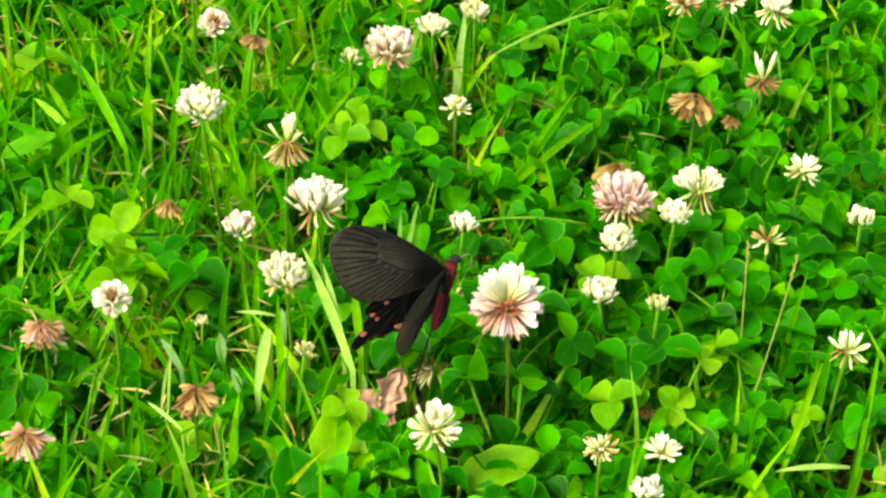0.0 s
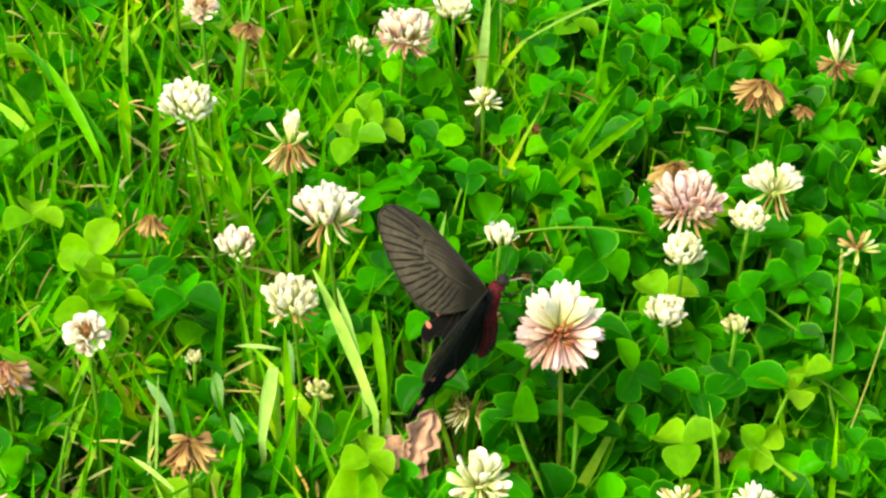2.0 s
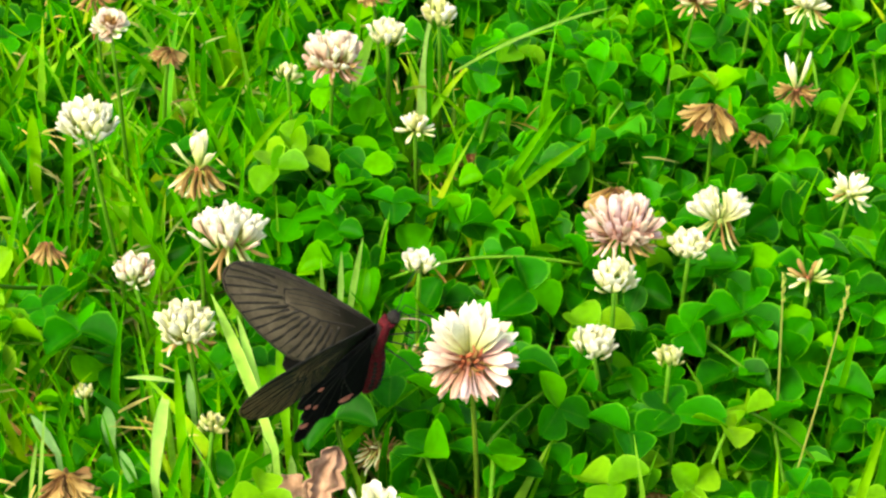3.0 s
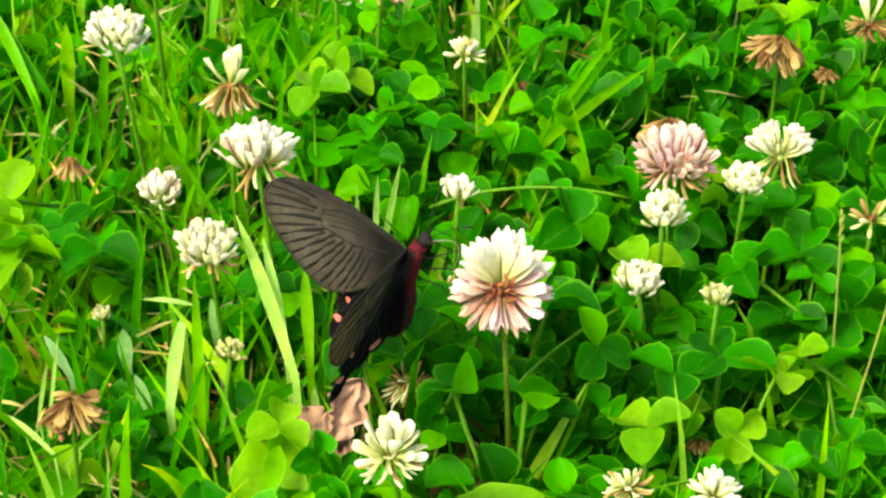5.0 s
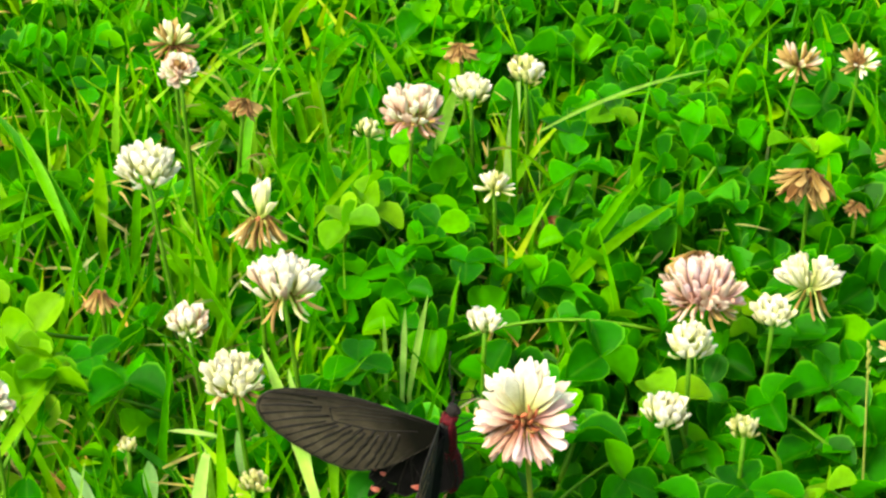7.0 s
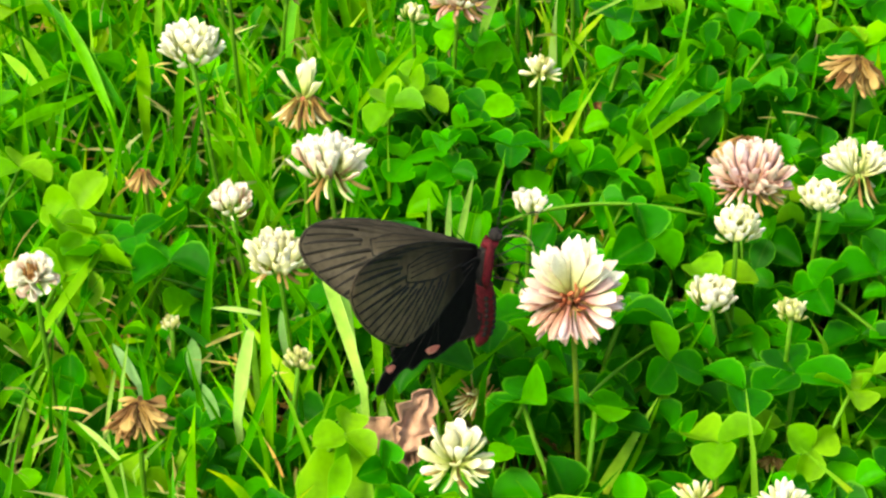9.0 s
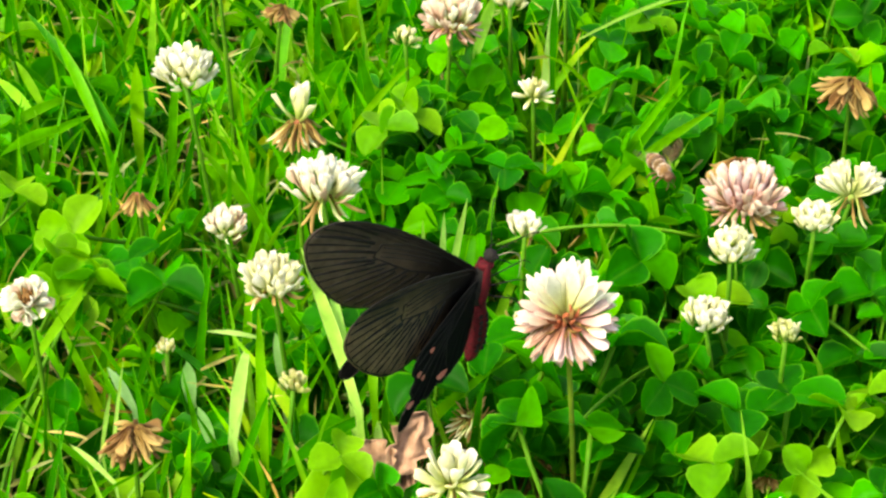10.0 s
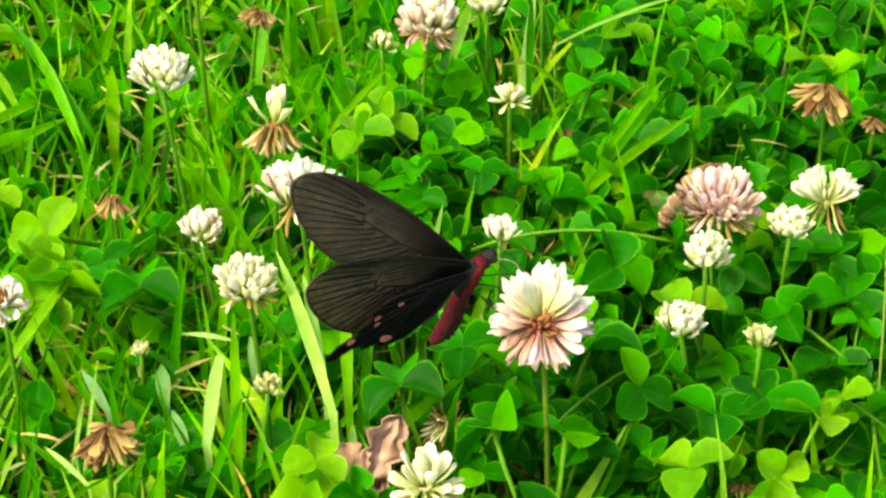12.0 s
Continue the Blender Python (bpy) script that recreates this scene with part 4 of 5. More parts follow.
# ---- butterfly ----
WING_DARK = plain("wing_membrane", (0.052, 0.046, 0.037), (0.094, 0.084, 0.069), 420.0, 0.5, 0.4, 0.0002, 0.3)
WING_UNDER = plain("wing_underside", (0.090, 0.074, 0.049), (0.158, 0.131, 0.088), 420.0, 0.6, 0.4, 0.0002, 0.2)
WING_BLACK = plain("wing_black", (0.0015, 0.0015, 0.002), (0.004, 0.004, 0.0045), 500.0, 0.85, 0.2, 0.0001, 0.05)
VEIN = plain("wing_vein", (0.005, 0.0045, 0.004), (0.011, 0.010, 0.009), 600.0, 0.7, 0.2, 0.0001, 0.15)
SPOT = plain("wing_spot", (0.34, 0.07, 0.06), (0.52, 0.19, 0.15), 700.0, 0.7, 0.2, 0.0001, 0.2)
BODY_RED = plain("body_red", (0.026, 0.001, 0.003), (0.088, 0.003, 0.009), 1400.0, 0.75, 0.8, 0.0004, 0.15)
BODY_BLACK = plain("body_black", (0.003, 0.003, 0.003), (0.012, 0.010, 0.010), 1400.0, 0.8, 0.8, 0.0004, 0.2)
PALE_HORN = plain("proboscis", (0.25, 0.20, 0.12), (0.45, 0.40, 0.28), 600.0, 0.5)

FORE = [(0.0, 0.0012), (0.010, 0.0066), (0.020, 0.0112), (0.030, 0.0142), (0.038, 0.0150), (0.0432, 0.0134), (0.0458, 0.0095), (0.0448, 0.0045), (0.0412, -0.0015), (0.0365, -0.0067), (0.0312, -0.0108), (0.0262, -0.0124), (0.018, -0.0115), (0.009, -0.0075), (0.001, -0.0030)]
HIND = [(0.0, -0.0009), (0.0092, -0.0031), (0.0184, -0.0076), (0.0234, -0.0117), (0.0242, -0.0147), (0.0226, -0.017), (0.0242, -0.02), (0.0232, -0.0222), (0.0262, -0.0258), (0.0269, -0.0298), (0.0242, -0.0307), (0.0211, -0.0267), (0.018, -0.0254), (0.0161, -0.0267), (0.0129, -0.0247), (0.0096, -0.0254), (0.0054, -0.024), (0.0022, -0.0221), (0.0004, -0.0178), (-0.0004, -0.0119), (-0.0002, -0.0054)]


def outline(points, n):
    """n points at even steps along a smooth closed curve through the given ones."""
    fine, m = [], len(points)
    for i in range(m):
        p0, p1, p2, p3 = (Vector(points[(i + k) % m]) for k in (-1, 0, 1, 2))
        for s in range(8):
            t = s / 8
            fine.append(0.5 * (2 * p1 + (p2 - p0) * t + (2 * p0 - 5 * p1 + 4 * p2 - p3) * t * t + (3 * p1 - p0 - 3 * p2 + p3) * t**3))
    steps = [0.0]
    for a, b in zip(fine, fine[1:] + fine[:1]):
        steps.append(steps[-1] + (b - a).length)
    out, j = [], 0
    for i in range(n):
        want = steps[-1] * i / n
        while steps[j + 1] < want:
            j += 1
        out.append(fine[j].lerp(fine[(j + 1) % len(fine)], (want - steps[j]) / max(1e-9, steps[j + 1] - steps[j])))
    return out


def wing_point(edge, hub, u, lift, bow):
    p = hub.lerp(edge, u)
    return Vector((-p.x, lift + bow * math.sin(min(1.0, p.x / 0.046) * 2.4), p.y))


def wing(name, shape, hub, n, membrane, under, lines, butterfly, bow):
    """A wing in its own plane: -x away from the body, z towards the head. Two skins with raised dark veins and folds."""
    edge, hub = outline(shape, n), Vector(hub)
    bm = bmesh.new()
    rings = [0.0, 0.12, 0.25, 0.38, 0.5, 0.62, 0.74, 0.85, 0.94, 1.0]
    for skin in (1, -1):
        grid = []
        for u in rings[1:]:
            row = []
            for i, e in enumerate(edge):
                ripple = 0.00010 * math.cos(2 * math.pi * i / 4) * min(1.0, max(0.0, (u - 0.3) * 2.5)) * (1 if u < 1 else 0.6)
                row.append(bm.verts.new(wing_point(e, hub, u, skin * 0.00006 + ripple, bow)))
            grid.append(row)
        mid = bm.verts.new(wing_point(hub, hub, 0, skin * 0.00006, bow))
        for i in range(n):
            j = (i + 1) % n
            faces = [bm.faces.new((mid, grid[0][i], grid[0][j])[::skin])]
            faces += [bm.faces.new((a[i], b[i], b[j], a[j])[::skin]) for a, b in zip(grid, grid[1:])]
            for face in faces:
                face.material_index = int(skin * bow > 0)
        if skin == 1:
            rim = grid[-1]
        else:
            for i in range(n):
                j = (i + 1) % n
                bm.faces.new((rim[i], grid[-1][i], grid[-1][j], rim[j]))
    w = part(name, bm, membrane, butterfly)
    w.data.materials.append(under)
    bm = bmesh.new()
    for points, half in lines:
        ridge(bm, points, half, bow)
    part("vein_mesh", bm, VEIN, w, "black wing veins")
    bm = bmesh.new()
    loop = [hub.lerp(e, 0.985) for e in edge]
    ridge(bm, loop + loop[:1], [0.00022] * (n + 1), bow)
    part("wing_border", bm, VEIN, w, "black border of the wing")
    return w, edge, hub


def ridge(bm, points, half, bow):
    """A low ridge that shows on both faces, along points in the wing's plane."""
    pts, rings = [Vector(p) for p in points], []
    for i, p in enumerate(pts):
        d = (pts[min(i + 1, len(pts) - 1)] - pts[max(i - 1, 0)]).normalized()
        side = Vector((-d.y, d.x)) * half[i]
        at = [wing_point(q, q, 0, lift, bow) for q, lift in ((p - side, 0.0), (p, 0.00022), (p + side, 0.0), (p, -0.00022))]
        rings.append([bm.verts.new(v) for v in at])
    for r, q in zip(rings, rings[1:]):
        for k in range(4):
            bm.faces.new((r[k], r[(k + 1) % 4], q[(k + 1) % 4], q[k]))
    bm.faces.new(rings[0][::-1])
    bm.faces.new(rings[-1])


def along(path, s):
    """The point at the share s of a path's length."""
    pts = [Vector(p) for p in path]
    steps = [(b - a).length for a, b in zip(pts, pts[1:])]
    left = s * sum(steps)
    for a, b, d in zip(pts, pts[1:], steps):
        if left <= d:
            return a.lerp(b, left / d)
        left -= d
    return pts[-1]


def tapered(a, b, half, sag=0.0, n=8):
    a, b = Vector(a), Vector(b)
    side = Vector((-(b - a).y, (b - a).x)) * sag
    return [a.lerp(b, k / (n - 1)) + side * (4 * (k / (n - 1)) * (1 - k / (n - 1))) for k in range(n)], [half * (1.0 - 0.35 * k / (n - 1)) for k in range(n)]


CELL = [(0.0020, 0.0014), (0.0120, 0.0060), (0.0200, 0.0082), (0.0264, 0.0080), (0.0272, 0.0040), (0.0214, 0.0016), (0.0162, 0.0000), (0.0060, -0.0006)]


def fore_lines():
    """Veins and folds of the forewing: the cell, three folds in it, and a fan from the cell to the outer edge."""
    starts = [(0.0285, 0.0112), (0.0290, 0.0090), (0.0272, 0.0070), (0.0274, 0.0040), (0.0214, 0.0014), (0.0162, -0.0002), (0.0110, -0.0012)]
    ends = [(0.0405, 0.0142), (0.0440, 0.0118), (0.0452, 0.0080), (0.0440, 0.0040), (0.0405, -0.0018), (0.0358, -0.0070), (0.0308, -0.0105), (0.0250, -0.0120), (0.0190, -0.0112)]
    lines = [([Vector(p) for p in CELL], [0.00028] * 3 + [0.00040] * 5)]
    for k in range(17):
        s = k / 16
        vein = k % 2 == 0
        a, b = along(starts, s), along(ends, s)
        lines.append(tapered(a.lerp(b, 0.0 if vein else 0.10), a.lerp(b, 0.98), 0.00068 if vein else 0.00056, 0.03 - 0.07 * s))
    for k in range(3):
        lines.append(tapered((0.010, 0.0022 + 0.0012 * k), (0.0255, 0.0042 + 0.0014 * k), 0.00026, 0.02))
    for k in range(3):
        lines.append(tapered((0.012 + 0.006 * k, 0.0072 + 0.0022 * k), (0.034 + 0.003 * k, 0.0130 + 0.0006 * k), 0.00022, 0.03))
    return lines


def hind_lines():
    ends = [(0.0222, -0.0097), (0.0231, -0.0138), (0.0235, -0.0194), (0.0255, -0.0259), (0.0178, -0.0251), (0.0127, -0.0244), (0.0086, -0.0232)]
    return [tapered((0.0080 + 0.0004 * k, -0.0055 - 0.0012 * k), e, 0.0003, 0.02) for k, e in enumerate(ends)] + [tapered((0.0012, -0.0020), (0.0082, -0.0056), 0.0003), tapered((0.0012, -0.0030), (0.0104, -0.0126), 0.0003)]


def spot(w, at, size, bow):
    """A raised red mark that shows on both faces of the wing."""
    bm = bmesh.new()
    c = wing_point(Vector(at), Vector(at), 0, 0, bow)
    for side in (1, -1):
        top = bm.verts.new(c + Vector((0, side * 0.00042, 0)))
        ring = [bm.verts.new(c + Vector((size[0] * math.cos(a) * (1 + 0.2 * math.sin(3 * a)), side * 0.00026, size[1] * math.sin(a)))) for a in (2 * math.pi * k / 12 for k in range(12))]
        for k in range(12):
            bm.faces.new((top, ring[k], ring[(k + 1) % 12])[::side])
    part("red_mark", bm, SPOT, w, "pinkish-red mark on the black hindwing")


def wing_pigment(membrane):
    """Charcoal scales, blacker at the root and along the front edge; thin enough to let some light through."""
    nodes, links = membrane.node_tree.nodes, membrane.node_tree.links
    bsdf = nodes["Principled BSDF"]
    old = bsdf.inputs["Base Color"].links[0].from_socket
    c, sep = nodes.new("ShaderNodeTexCoord"), nodes.new("ShaderNodeSeparateXYZ")
    links.new(c.outputs["Object"], sep.inputs[0])
    far = nodes.new("ShaderNodeMapRange")
    far.inputs["From Min"].default_value, far.inputs["From Max"].default_value = -0.008, -0.022
    links.new(sep.outputs[0], far.inputs["Value"])
    tilt = nodes.new("ShaderNodeMath")
    tilt.operation = "MULTIPLY_ADD"
    tilt.inputs[1].default_value = 0.25
    links.new(sep.outputs[0], tilt.inputs[0])
    links.new(sep.outputs[2], tilt.inputs[2])
    front = nodes.new("ShaderNodeMapRange")
    front.inputs["From Min"].default_value, front.inputs["From Max"].default_value = -0.003, 0.005
    front.inputs["To Min"].default_value, front.inputs["To Max"].default_value = 1.0, 0.35
    links.new(tilt.outputs[0], front.inputs["Value"])
    both = nodes.new("ShaderNodeMath")
    both.operation = "MULTIPLY"
    links.new(far.outputs[0], both.inputs[0])
    links.new(front.outputs[0], both.inputs[1])
    col = mixed(nodes, links, (0.005, 0.0045, 0.0045), old, both.outputs[0])
    links.new(col, bsdf.inputs["Base Color"])
    glow, shader = nodes.new("ShaderNodeBsdfTranslucent"), nodes.new("ShaderNodeMixShader")
    links.new(mixed(nodes, links, col, (2.9, 2.4, 1.7), 1.0, "MULTIPLY"), glow.inputs["Color"])
    shader.inputs[0].default_value = 0.5
    links.new(bsdf.outputs[0], shader.inputs[1])
    links.new(glow.outputs[0], shader.inputs[2])
    links.new(shader.outputs[0], nodes["Material Output"].inputs["Surface"])


wing_pigment(WING_DARK)
wing_pigment(WING_UNDER)


def build_butterfly():
    b = new("butterfly")
    tagged(b, "black swallowtail butterfly with red body fluttering at a clover head", "butterfly")
    bm = lathe(bmesh.new(), [(-0.0050, 0.0014, 0.0013, 0.0030), (-0.0035, 0.0022, 0.0018, 0.0024), (0.0, 0.0027, 0.0021, 0.0018), (0.0035, 0.0023, 0.0019, 0.0022), (0.0058, 0.0014, 0.0013, 0.0030)], 18)
    thorax = part("thorax", bm, BODY_BLACK, b, "black furry thorax")
    for side in (-1, 1):
        bm = lathe(bmesh.new(), [(-0.0052, 0.0004, 0.0003, 0), (-0.003, 0.0012, 0.0007, 0), (0.001, 0.0014, 0.0009, 0), (0.0045, 0.0011, 0.0008, 0), (0.0070, 0.0004, 0.0003, 0)], 10)
        part("red_flank", bm, BODY_RED, thorax, "crimson hair on the flank").matrix_basis = pose(0.0026, side * 0.0018, 0.0005, side * 3, 0, 0)
    st = []
    for i in range(22):
        s = i / 21
        r = 0.0021 * (0.72 + 0.45 * math.sin(math.pi * min(1, s * 0.8 + 0.18))) * (1 if s < 0.8 else math.sqrt(max(0.03, 1 - ((s - 0.8) / 0.2) ** 2))) * (1 + 0.05 * math.cos(s * 8 * 2 * math.pi))
        st.append((-0.0045 - 0.0175 * s, r, r * 0.95, 0.0032 + 0.0022 * math.sin(s * 2.2) - 0.001 * s))
    abdomen = part("abdomen", lathe(bmesh.new(), st[::-1], 16), BODY_RED, b, "crimson abdomen with black spots")
    me = None
    for i in range(7):
        z, r, _, ox = st[3 + i * 2]
        for side in (-1, 1):
            for turn_x in (-0.25, 0.55):
                if me is None:
                    dot = lathe(bmesh.new(), [(-0.0004, 0.0001, 0.0001, 0), (-0.00025, 0.0005, 0.0006, 0), (0.0, 0.0007, 0.0008, 0), (0.00025, 0.0005, 0.0006, 0), (0.0004, 0.0001, 0.0001, 0)], 8)
                    me = bpy.data.meshes.new("black_spot")
                    dot.to_mesh(me)
                    dot.free()
                    finished(me, BODY_BLACK)
                m = pose(ox + turn_x * r, side * r * 0.95 * math.sqrt(1 - turn_x**2) - side * 0.0001, z - 0.0006, 90, 0, 0)
                placed("black_spot", me, abdomen, m)
    bm = lathe(bmesh.new(), [(-0.0010, 0.0017, 0.0016, 0.0030), (0.0, 0.0021, 0.0020, 0.0032), (0.0008, 0.0018, 0.0017, 0.0034)], 14)
    part("collar", bm, BODY_RED, b, "crimson collar").matrix_basis = pose(0, 0, 0.0062)
    bm = lathe(bmesh.new(), [(-0.0016, 0.0006, 0.0006, 0), (-0.001, 0.0014, 0.0015, 0), (0.0, 0.0017, 0.0018, 0), (0.001, 0.0013, 0.0014, 0), (0.0016, 0.0004, 0.0004, 0)], 14)
    head = part("head", bm, BODY_BLACK, b, "small black head")
    head.matrix_basis = pose(0.0042, 0, 0.0084)
    for side in (-1, 1):
        bm = lathe(bmesh.new(), [(-0.0008, 0.0002, 0.0002, 0), (-0.0005, 0.0006, 0.0006, 0), (0.0, 0.0008, 0.0008, 0), (0.0005, 0.0006, 0.0006, 0), (0.0008, 0.0002, 0.0002, 0)], 10)
        part("eye", bm, BODY_BLACK, head).matrix_basis = pose(0.0005, side * 0.0013, 0.0001)
        bm = tube(bmesh.new(), arc((0.0006, side * 0.0006, 0.001), (0.0060, side * 0.0080, 0.0095), (0, side * 0.001, 0.002)), [0.0001] * 6 + [0.00014, 0.00024, 0.0002], 6)
        part("antenna", bm, BODY_BLACK, head, "thin clubbed black antenna")
        for k, (x, z) in enumerate(((0.0125, 0.0065), (0.0145, 0.0010), (0.0125, -0.0060))):
            knee = Vector((0.0085, side * (0.0045 + 0.001 * k), z * 0.7 + 0.003))
            bm = tube(bmesh.new(), [Vector((0.0042, side * 0.0012, 0.003 - 0.0025 * k)), knee, Vector((x, side * (0.003 + 0.0015 * k), z)), Vector((x + 0.0025, side * (0.003 + 0.0015 * k), z - 0.0016))], [0.0002, 0.00016, 0.00012, 0.00008], 6)
            part("leg", bm, BODY_BLACK, b, "thin black leg")
    bm = tube(bmesh.new(), arc((0.0052, 0, 0.0074), (0.0150, 0, -0.0010), (0.0030, 0, 0.0030), 12), [0.00016 - 0.000006 * k for k in range(12)], 6)
    part("proboscis", bm, PALE_HORN, b, "pale uncoiled proboscis")
    n = 96
    wings = {}
    for side, tag in ((-1, "near"), (1, "far")):
        bow = side * 0.0012
        f, _, _ = wing("forewing", FORE, (0.0004, 0.0003), n, WING_DARK, WING_UNDER, fore_lines(), b, bow)
        tagged(f, "charcoal forewing with dark veins and a browner underside")
        h, _, _ = wing("hindwing", HIND, (0.0010, -0.0030), n, WING_BLACK, WING_BLACK, hind_lines(), b, bow)
        tagged(h, "black scalloped hindwing with a short tail and red marks")
        for at, size in (((0.0171, -0.0114), (0.0012, 0.0010)), ((0.0214, -0.0161), (0.0012, 0.0012)), ((0.0195, -0.0181), (0.0010, 0.0011)), ((0.0235, -0.0240), (0.0018, 0.0014)), ((0.0109, -0.0224), (0.0028, 0.0015))):
            spot(h, at, (size[0] * 0.75, size[1] * 0.75), bow)
        wings[tag] = (f, h)
    return b, wings


# ---- honey bee ----
FUZZ = plain("bee_fur", (0.12, 0.055, 0.010), (0.25, 0.125, 0.024), 2500.0, 0.85, 0.9, 0.0006, 0.2, 0.6)
BEE_DARK = plain("bee_band", (0.05, 0.022, 0.008), (0.11, 0.05, 0.016), 1500.0, 0.5, 0.3, 0.0002)


def build_bee():
    bee = new("honey_bee")
    tagged(bee, "small orange-brown honey bee visiting a pink clover head", "bee")
    part("thorax", lathe(bmesh.new(), [(-0.0019, 0.0007, 0.0007, 0), (-0.0012, 0.0017, 0.0017, 0), (0, 0.0021, 0.0021, 0), (0.0012, 0.0017, 0.0017, 0), (0.0019, 0.0007, 0.0007, 0)], 14), FUZZ, bee, "furry tan thorax").matrix_basis = pose(0, 0, 0, 0, 90, 0)
    for k, (x, r) in enumerate(((-0.0026, 0.0019), (-0.0038, 0.0023), (-0.0050, 0.0022), (-0.0062, 0.0018), (-0.0072, 0.0011))):
        m = FUZZ if k % 2 == 0 else BEE_DARK
        part("abdomen_band", lathe(bmesh.new(), [(-0.0008, r * 0.75, r * 0.75, 0), (-0.0004, r * 0.97, r * 0.97, 0), (0.0004, r, r, 0), (0.0008, r * 0.8, r * 0.8, 0)], 14), m, bee).matrix_basis = pose(x, 0, -0.0002 * k, 0, 90, 0)
    head = part("head", lathe(bmesh.new(), [(-0.0010, 0.0006, 0.0006, 0), (-0.0004, 0.0013, 0.0015, 0), (0.0005, 0.0013, 0.0015, 0), (0.0011, 0.0005, 0.0006, 0)], 12), BEE_DARK, bee, "dark brown head")
    head.matrix_basis = pose(0.0026, 0, -0.0003, 0, 90, 0)
    glass = plain("bee_wing", (0.20, 0.14, 0.06), (0.30, 0.22, 0.12), 900.0, 0.3)
    glass.node_tree.nodes["Principled BSDF"].inputs["Alpha"].default_value = 0.07
    for side in (-1, 1):
        for ln, back in ((0.0085, -20), (0.0058, -50)):
            bm = lathe(bmesh.new(), [(0.0, 0.0003, 0.00006, 0), (0.3 * ln, 0.0010, 0.00008, 0), (0.7 * ln, 0.0015, 0.00008, 0), (0.95 * ln, 0.0009, 0.00006, 0), (ln, 0.0002, 0.00004, 0)], 8)
            part("wing", bm, glass, bee, "smoky translucent wing").matrix_basis = pose(0.0004, side * 0.0012, 0.0016, side * -66, 0, side * (-back + 20))
        bm = tube(bmesh.new(), arc((0.0010, side * 0.0003, 0.0006), (0.0030, side * 0.0014, 0.0016), (0, 0, 0.0004), 5), 0.00012, 5)
        part("antenna", bm, BEE_DARK, head)
        for k in range(3):
            bm = tube(bmesh.new(), [(0.0010 - 0.0012 * k, side * 0.0012, -0.0012), (0.0014 - 0.0018 * k, side * 0.0028, -0.0020), (0.0010 - 0.0022 * k, side * 0.0030, -0.0042)], [0.0003, 0.00028, 0.00015], 5)
            part("leg", bm, BEE_DARK, bee)
    return bee


# ---- put together ----
build_ground()
build_flowers()
build_grass()
build_dry_leaf()
build_broad_leaves()
butterfly, wings = build_butterfly()
bee = build_bee()
STRAW_SPOTS = ((-0.112, 0.156, 0.014), (-0.157, 0.093, 0.014), (-0.125, 0.123, 0.010), (-0.192, 0.175, 0.014), (-0.142, 0.013, 0.010), (-0.123, 0.009, 0.008), (-0.1, 0.002, 0.010), (-0.06, -0.045, 0.010), (-0.143, -0.034, 0.010), (-0.026, 0.074, 0.008), (-0.091, -0.009, 0.009), (0.019, 0.129, 0.009), (-0.029, 0.188, 0.012), (-0.022, 0.0555, 0.008), (-0.0045, 0.0569, 0.009), (0.0236, 0.0125, 0.007), (0.0321, 0.0766, 0.008), (-0.0425, 0.0975, 0.007))


def open_spot(x, y):
    """Gaps in the clover: round the dead leaf, a dried head and the tall pale blades."""
    return any(math.hypot(x - cx, y - cy) < cr for cx, cy, cr in ((-0.0448, -0.0467, 0.015), (-0.0266, -0.0245, 0.009), (-0.056, -0.020, 0.011), (-0.039, 0.022, 0.009)) + tuple((cx, cy, cr * 1.25) for cx, cy, cr in STRAW_SPOTS))


def bare(x, y, rng):
    """Grassier on the far side and to one flank, with thin spots where straw shows."""
    if open_spot(x, y):
        return True
    return noise.noise(Vector((x * 14 + 3, y * 14, 7.0))) > (0.06 if x > -0.06 else -0.04 if y < 0.04 else -0.08) and rng.rand() < 0.85


def outside(x, y, rng):
    return (abs(x) < 0.28 and -0.18 < y < 0.38) or rng.rand() > 2.4 - 2.0 * math.hypot(x, y - 0.1)


def grassy(x, y, rng):
    return rng.rand() > (0.42 + (0.58 if x < -0.06 else 0.0) + (0.35 if y > 0.10 else 0.0))


build_clover_leaves()


def broadly(x, y, rng):
    return rng.rand() > (0.24 + (0.4 if x < -0.06 else 0.0) + (0.35 if x < -0.05 and y < 0.03 else 0.0) + (0.2 if y > 0.12 else 0.0))


leaf_stuff("clover_foliage", 7000, (-0.28, 0.28, -0.18, 0.38), (0.020, 0.066), (0.0065, 0.0112), 21, 5, 7, bare, "dense bright green clover leaves covering the lawn")
leaf_stuff("clover_undergrowth", 1100, (-0.28, 0.28, -0.18, 0.38), (0.006, 0.022), (0.006, 0.009), 22, 3, 5, None, "small shaded clover leaves low over the soil")
leaf_stuff("clover_surroundings", 7000, (-1.1, 1.1, -1.1, 1.3), (0.012, 0.055), (0.011, 0.019), 23, 3, 5, outside, "clover lawn all around")
grass_stuff("lawn_grass", 4300, (-0.28, 0.28, -0.18, 0.38), (0.036, 0.084), (0.0010, 0.0034), GRASS_STUFF, 31, "thin green grass growing through the clover", grassy)
grass_stuff("broad_grass", 1250, (-0.28, 0.28, -0.18, 0.38), (0.040, 0.084), (0.0028, 0.0052), GRASS_BRIGHT, 35, "broad green grass blades growing through the clover", broadly, 0.0, 0.62, 8)
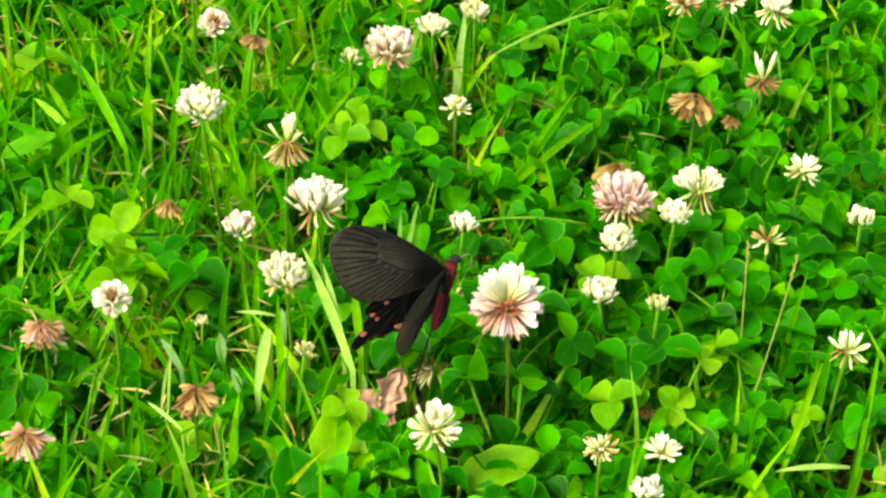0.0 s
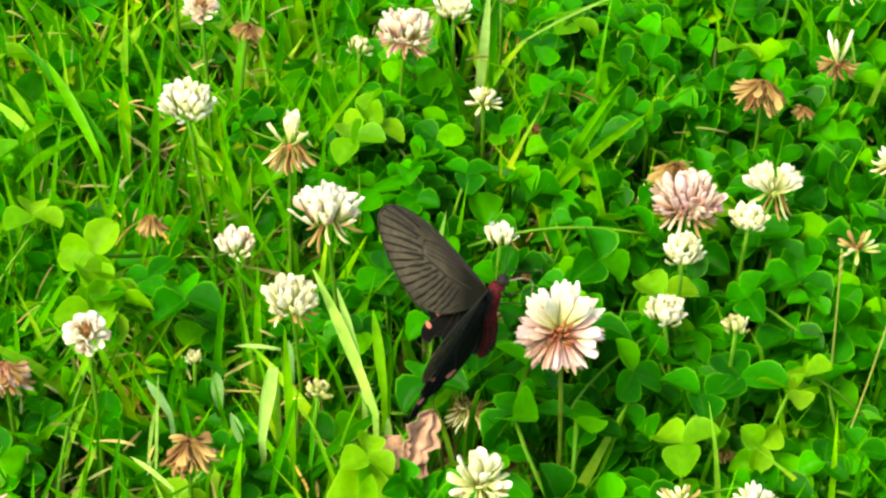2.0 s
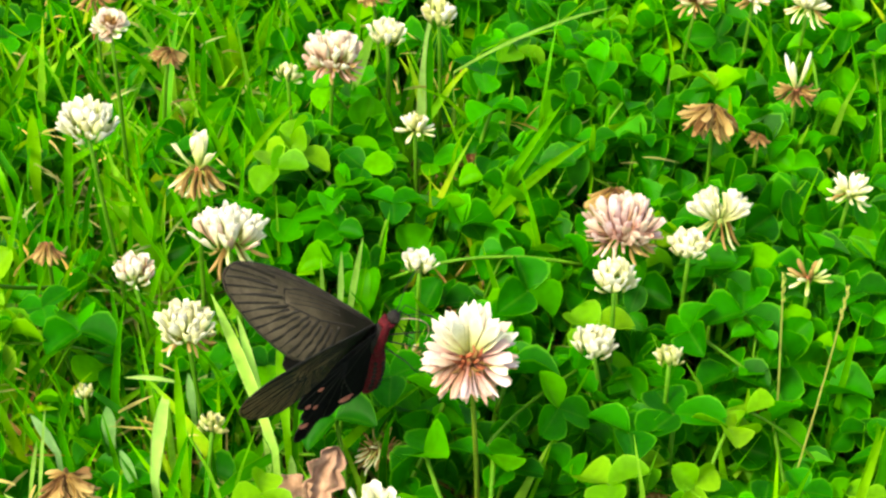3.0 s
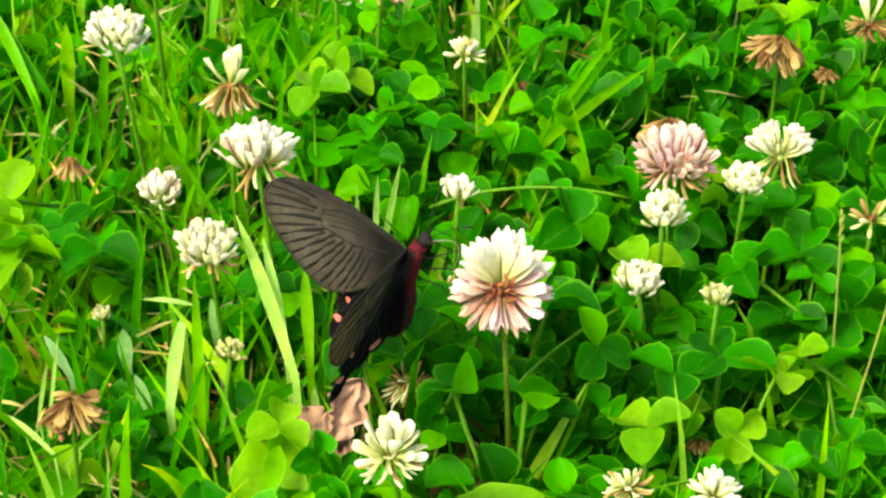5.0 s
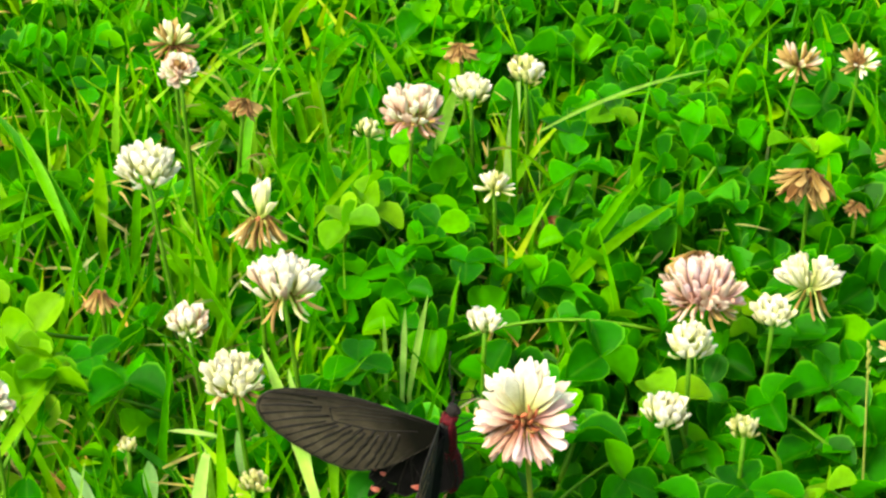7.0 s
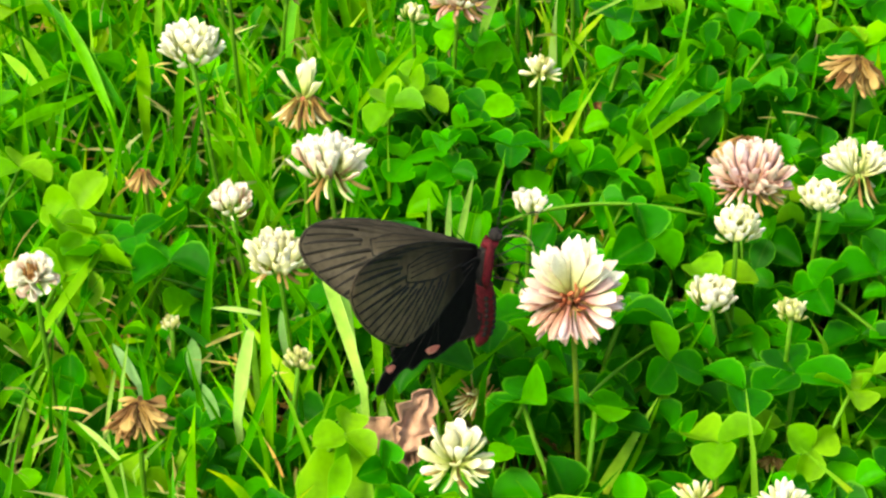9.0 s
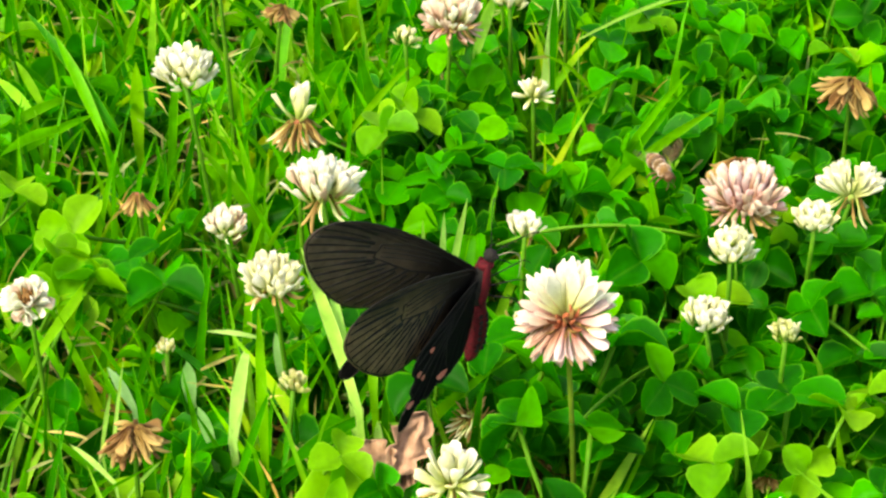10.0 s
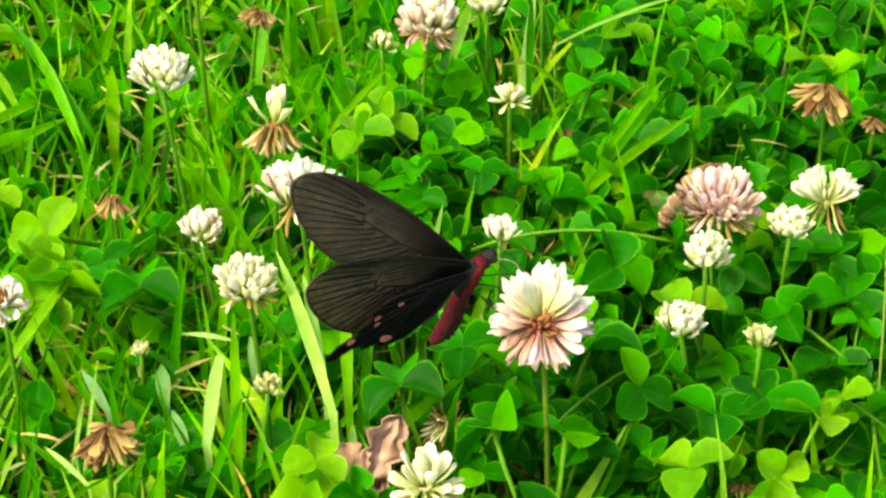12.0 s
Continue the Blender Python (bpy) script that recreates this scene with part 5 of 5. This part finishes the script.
grass_stuff("straw_litter", 4200, (-0.28, 0.28, -0.18, 0.38), (0.008, 0.030), (0.0006, 0.0018), STRAW, 32, "dry brown grass litter on the soil", None, 0.032, 1.25)
grass_stuff("surrounding_grass", 3500, (-1.1, 1.1, -1.1, 1.3), (0.03, 0.08), (0.002, 0.004), GRASS_STUFF, 33, "thin grass in the lawn all around", outside)


def strawy(x, y, rng):
    if any(math.hypot(x - cx, y - cy) < cr * 1.3 for cx, cy, cr in STRAW_SPOTS):
        return False
    if rng.rand() < (0.35 if x < -0.05 else 0.75):
        return True
    return noise.noise(Vector((x * 20 + 9, y * 20, 1.0))) < (0.0 if x < -0.05 or y > 0.08 else 0.3)


grass_stuff("loose_straw", 2900, (-0.26, 0.26, -0.16, 0.36), (0.004, 0.015), (0.0004, 0.0011), STRAW_PALE, 34, "loose pale straw caught among the leaves", strawy, 0.056, 1.35)


ROOT = 0.0045


def motions():
    # butterfly: seconds, place, turn
    BODY = [
        (0, -0.0258, -0.0393, 0.1058, 6.7, 9.9, 50.1),
        (0.5, -0.0249, -0.0395, 0.1120, 20.7, 22.7, 16.2),
        (1, -0.0212, -0.0395, 0.1131, 7.8, 24.0, 17.1),
        (1.5, -0.0204, -0.0395, 0.1167, 12.9, 29.5, 11.5),
        (2, -0.0254, -0.0397, 0.1069, 7.9, 6.0, 26.0),
        (2.5, -0.0275, -0.0394, 0.1042, 7.8, 10.3, 39.2),
        (3, -0.0293, -0.0392, 0.1033, 13.4, 11.1, 15.5),
        (3.5, -0.0300, -0.0396, 0.0969, 12.8, 3.1, 36.7),
        (5.5, -0.0273, -0.0394, 0.1030, 5.0, 14.1, 27.8),
        (6, -0.0263, -0.0395, 0.1011, 4.3, 8.2, 35.3),
        (6.5, -0.0244, -0.0398, 0.0929, 2.0, 0.8, 50.6),
        (7, -0.0244, -0.0399, 0.0899, 8.5, -6.6, 43.3),
        (7.5, -0.0226, -0.0399, 0.0892, 2.8, -7.9, 53.5),
        (9.5, -0.0279, -0.0392, 0.1076, -5.3, 11.0, 21.0),
        (10, -0.0267, -0.0392, 0.1047, 3.8, 8.6, 43.9),
        (10.5, -0.0291, -0.0396, 0.1028, 9.7, 5.3, 34.3),
        (11, -0.0302, -0.0393, 0.1007, -1.1, -1.5, 16.0),
        (11.5, -0.0253, -0.0395, 0.1052, 15.9, 12.5, 34.8),
        (12, -0.0238, -0.0392, 0.1086, 14.5, 22.0, 30.3),
    ]
    # opening, sweep and twist of the far and near forewing; opening and sweep of the far and near hindwing
    BEATS = [
        (0, (24.4, 9.2, -7.7), (18.3, -5.5, -0.2), (28.1, -5.8), (26.3, -1.6)),
        (0.5, (25.0, -5.7, -6.6), (4.8, -16.5, 2.1), (28.8, -3.4), (10.9, 7.6)),
        (1, (20.4, -1.1, 0.1), (2.3, -4.5, 0.5), (25.2, -1.1), (6.3, 0.7)),
        (1.5, (7.0, 5.9, 1.6), (0.8, -28.4, 1.1), (13.8, 2.1), (4.8, -15.9)),
        (2, (74.8, -24.1, -10.2), (36.7, 6.1, 10.0), (77.0, -15.1), (22.0, -1.6)),
        (2.5, (19.8, -4.0, -6.7), (8.7, -17.4, 0.3), (22.5, 1.3), (17.3, 26.9)),
        (3, (42.9, -34.1, -9.8), (31.0, -9.5, 7.8), (44.9, -13.6), (18.6, -20.6)),
        (3.5, (54.8, -33.2, -3.3), (26.3, -12.7, 2.5), (56.8, -23.1), (15.8, -19.3)),
        (5.5, (68.7, -28.5, -5.6), (43.2, -4.2, 3.2), (70.7, -22.2), (25.9, -16.6)),
        (6, (16.9, -8.9, 8.5), (15.3, -14.3, 7.4), (21.8, -5.4), (19.3, -3.7)),
        (6.5, (52.5, -21.8, 0.0), (32.4, -6.9, 3.0), (54.5, -17.4), (19.4, 2.1)),
        (7, (54.2, -21.0, -5.5), (40.9, 15.8, 2.5), (56.2, -17.0), (24.5, 4.2)),
        (7.5, (50.8, -17.7, -12.6), (36.7, -1.7, 0.5), (52.8, -15.8), (22.0, 0.4)),
        (9.5, (42.0, -31.1, -2.6), (27.8, -4.8, -5.7), (45.8, -15.6), (16.7, 2.3)),
        (10, (15.6, 7.1, 10.8), (10.3, -9.9, 1.9), (19.4, 1.8), (14.3, -3.7)),
        (10.5, (14.2, 7.5, 17.7), (10.6, -9.3, 3.6), (18.4, 3.4), (14.6, -6.5)),
        (11, (52.0, -26.5, -10.8), (38.7, -19.0, 5.6), (54.0, -10.0), (23.2, -15.6)),
        (11.5, (50.3, -23.0, -4.7), (31.9, -2.1, 3.4), (52.3, -15.6), (19.1, -13.6)),
        (12, (21.9, -5.3, 8.4), (10.9, -13.6, -0.4), (25.7, -4.2), (16.6, 17.0)),
    ]
    walk(butterfly, [(r[0], pose(*r[1:7])) for r in BODY])

    def glide(pick):
        """Rows of a wing, sixteen a second, eased from beat to beat, with a slight tremble."""
        rows = []
        for now, then in zip(BEATS, BEATS[1:]):
            a, b, steps = pick(now), pick(then), round((then[0] - now[0]) * 16)
            for k in range(steps + (then[0] == 12)):
                u = k / steps
                ease, t = u * u * (3 - 2 * u), now[0] + u * (then[0] - now[0])
                rows.append((t, [x + (y - x) * ease for x, y in zip(a, b)], 3.0 * math.sin(8 * math.pi * t)))
        return rows

    for tag, sign, fw, hw in (("near", 1, 2, 4), ("far", -1, 1, 3)):
        fore, hind = wings[tag]
        walk(fore, [(t, pose(0, 0, ROOT, v[2], v[1], sign * max(1.5, v[0] + beat))) for t, v, beat in glide(lambda row: row[fw])])
        walk(hind, [(t, pose(0, -0.0015 * sign, ROOT, 0, v[1], sign * max(2.5, v[0] + 0.5 * beat))) for t, v, beat in glide(lambda row: row[hw])])
    walk(bee, [
        (0, pose(0.25, 0.16, 0.068, 0, 0, 200)),
        (8.2, pose(0.25, 0.16, 0.068, 0, 0, 200)),
        (8.7, pose(0.20, 0.12, 0.150, 0, 0, 202)),
        (9.3, pose(0.085, 0.062, 0.155, 0, 0, 205)),
        (9.5, pose(0.0417, 0.043, 0.1221, 0, 10, 215)),
        (9.7, pose(0.0260, 0.036, 0.1030, 0, 10, 240)),
        (10, pose(0.019, 0.033, 0.093, 0, 5, 300)),
        (10.5, pose(0.0232, 0.029, 0.0924, 0, -10, 355)),
        (10.8, pose(0.0262, 0.029, 0.0915, 0, -35, 370)),
        (11, pose(0.0274, 0.029, 0.0932, 0, -68, 375)),
        (11.5, pose(0.0277, 0.029, 0.0892, 0, -66, 378)),
        (12, pose(0.0284, 0.029, 0.0880, 0, -62, 375)),
    ])


motions()
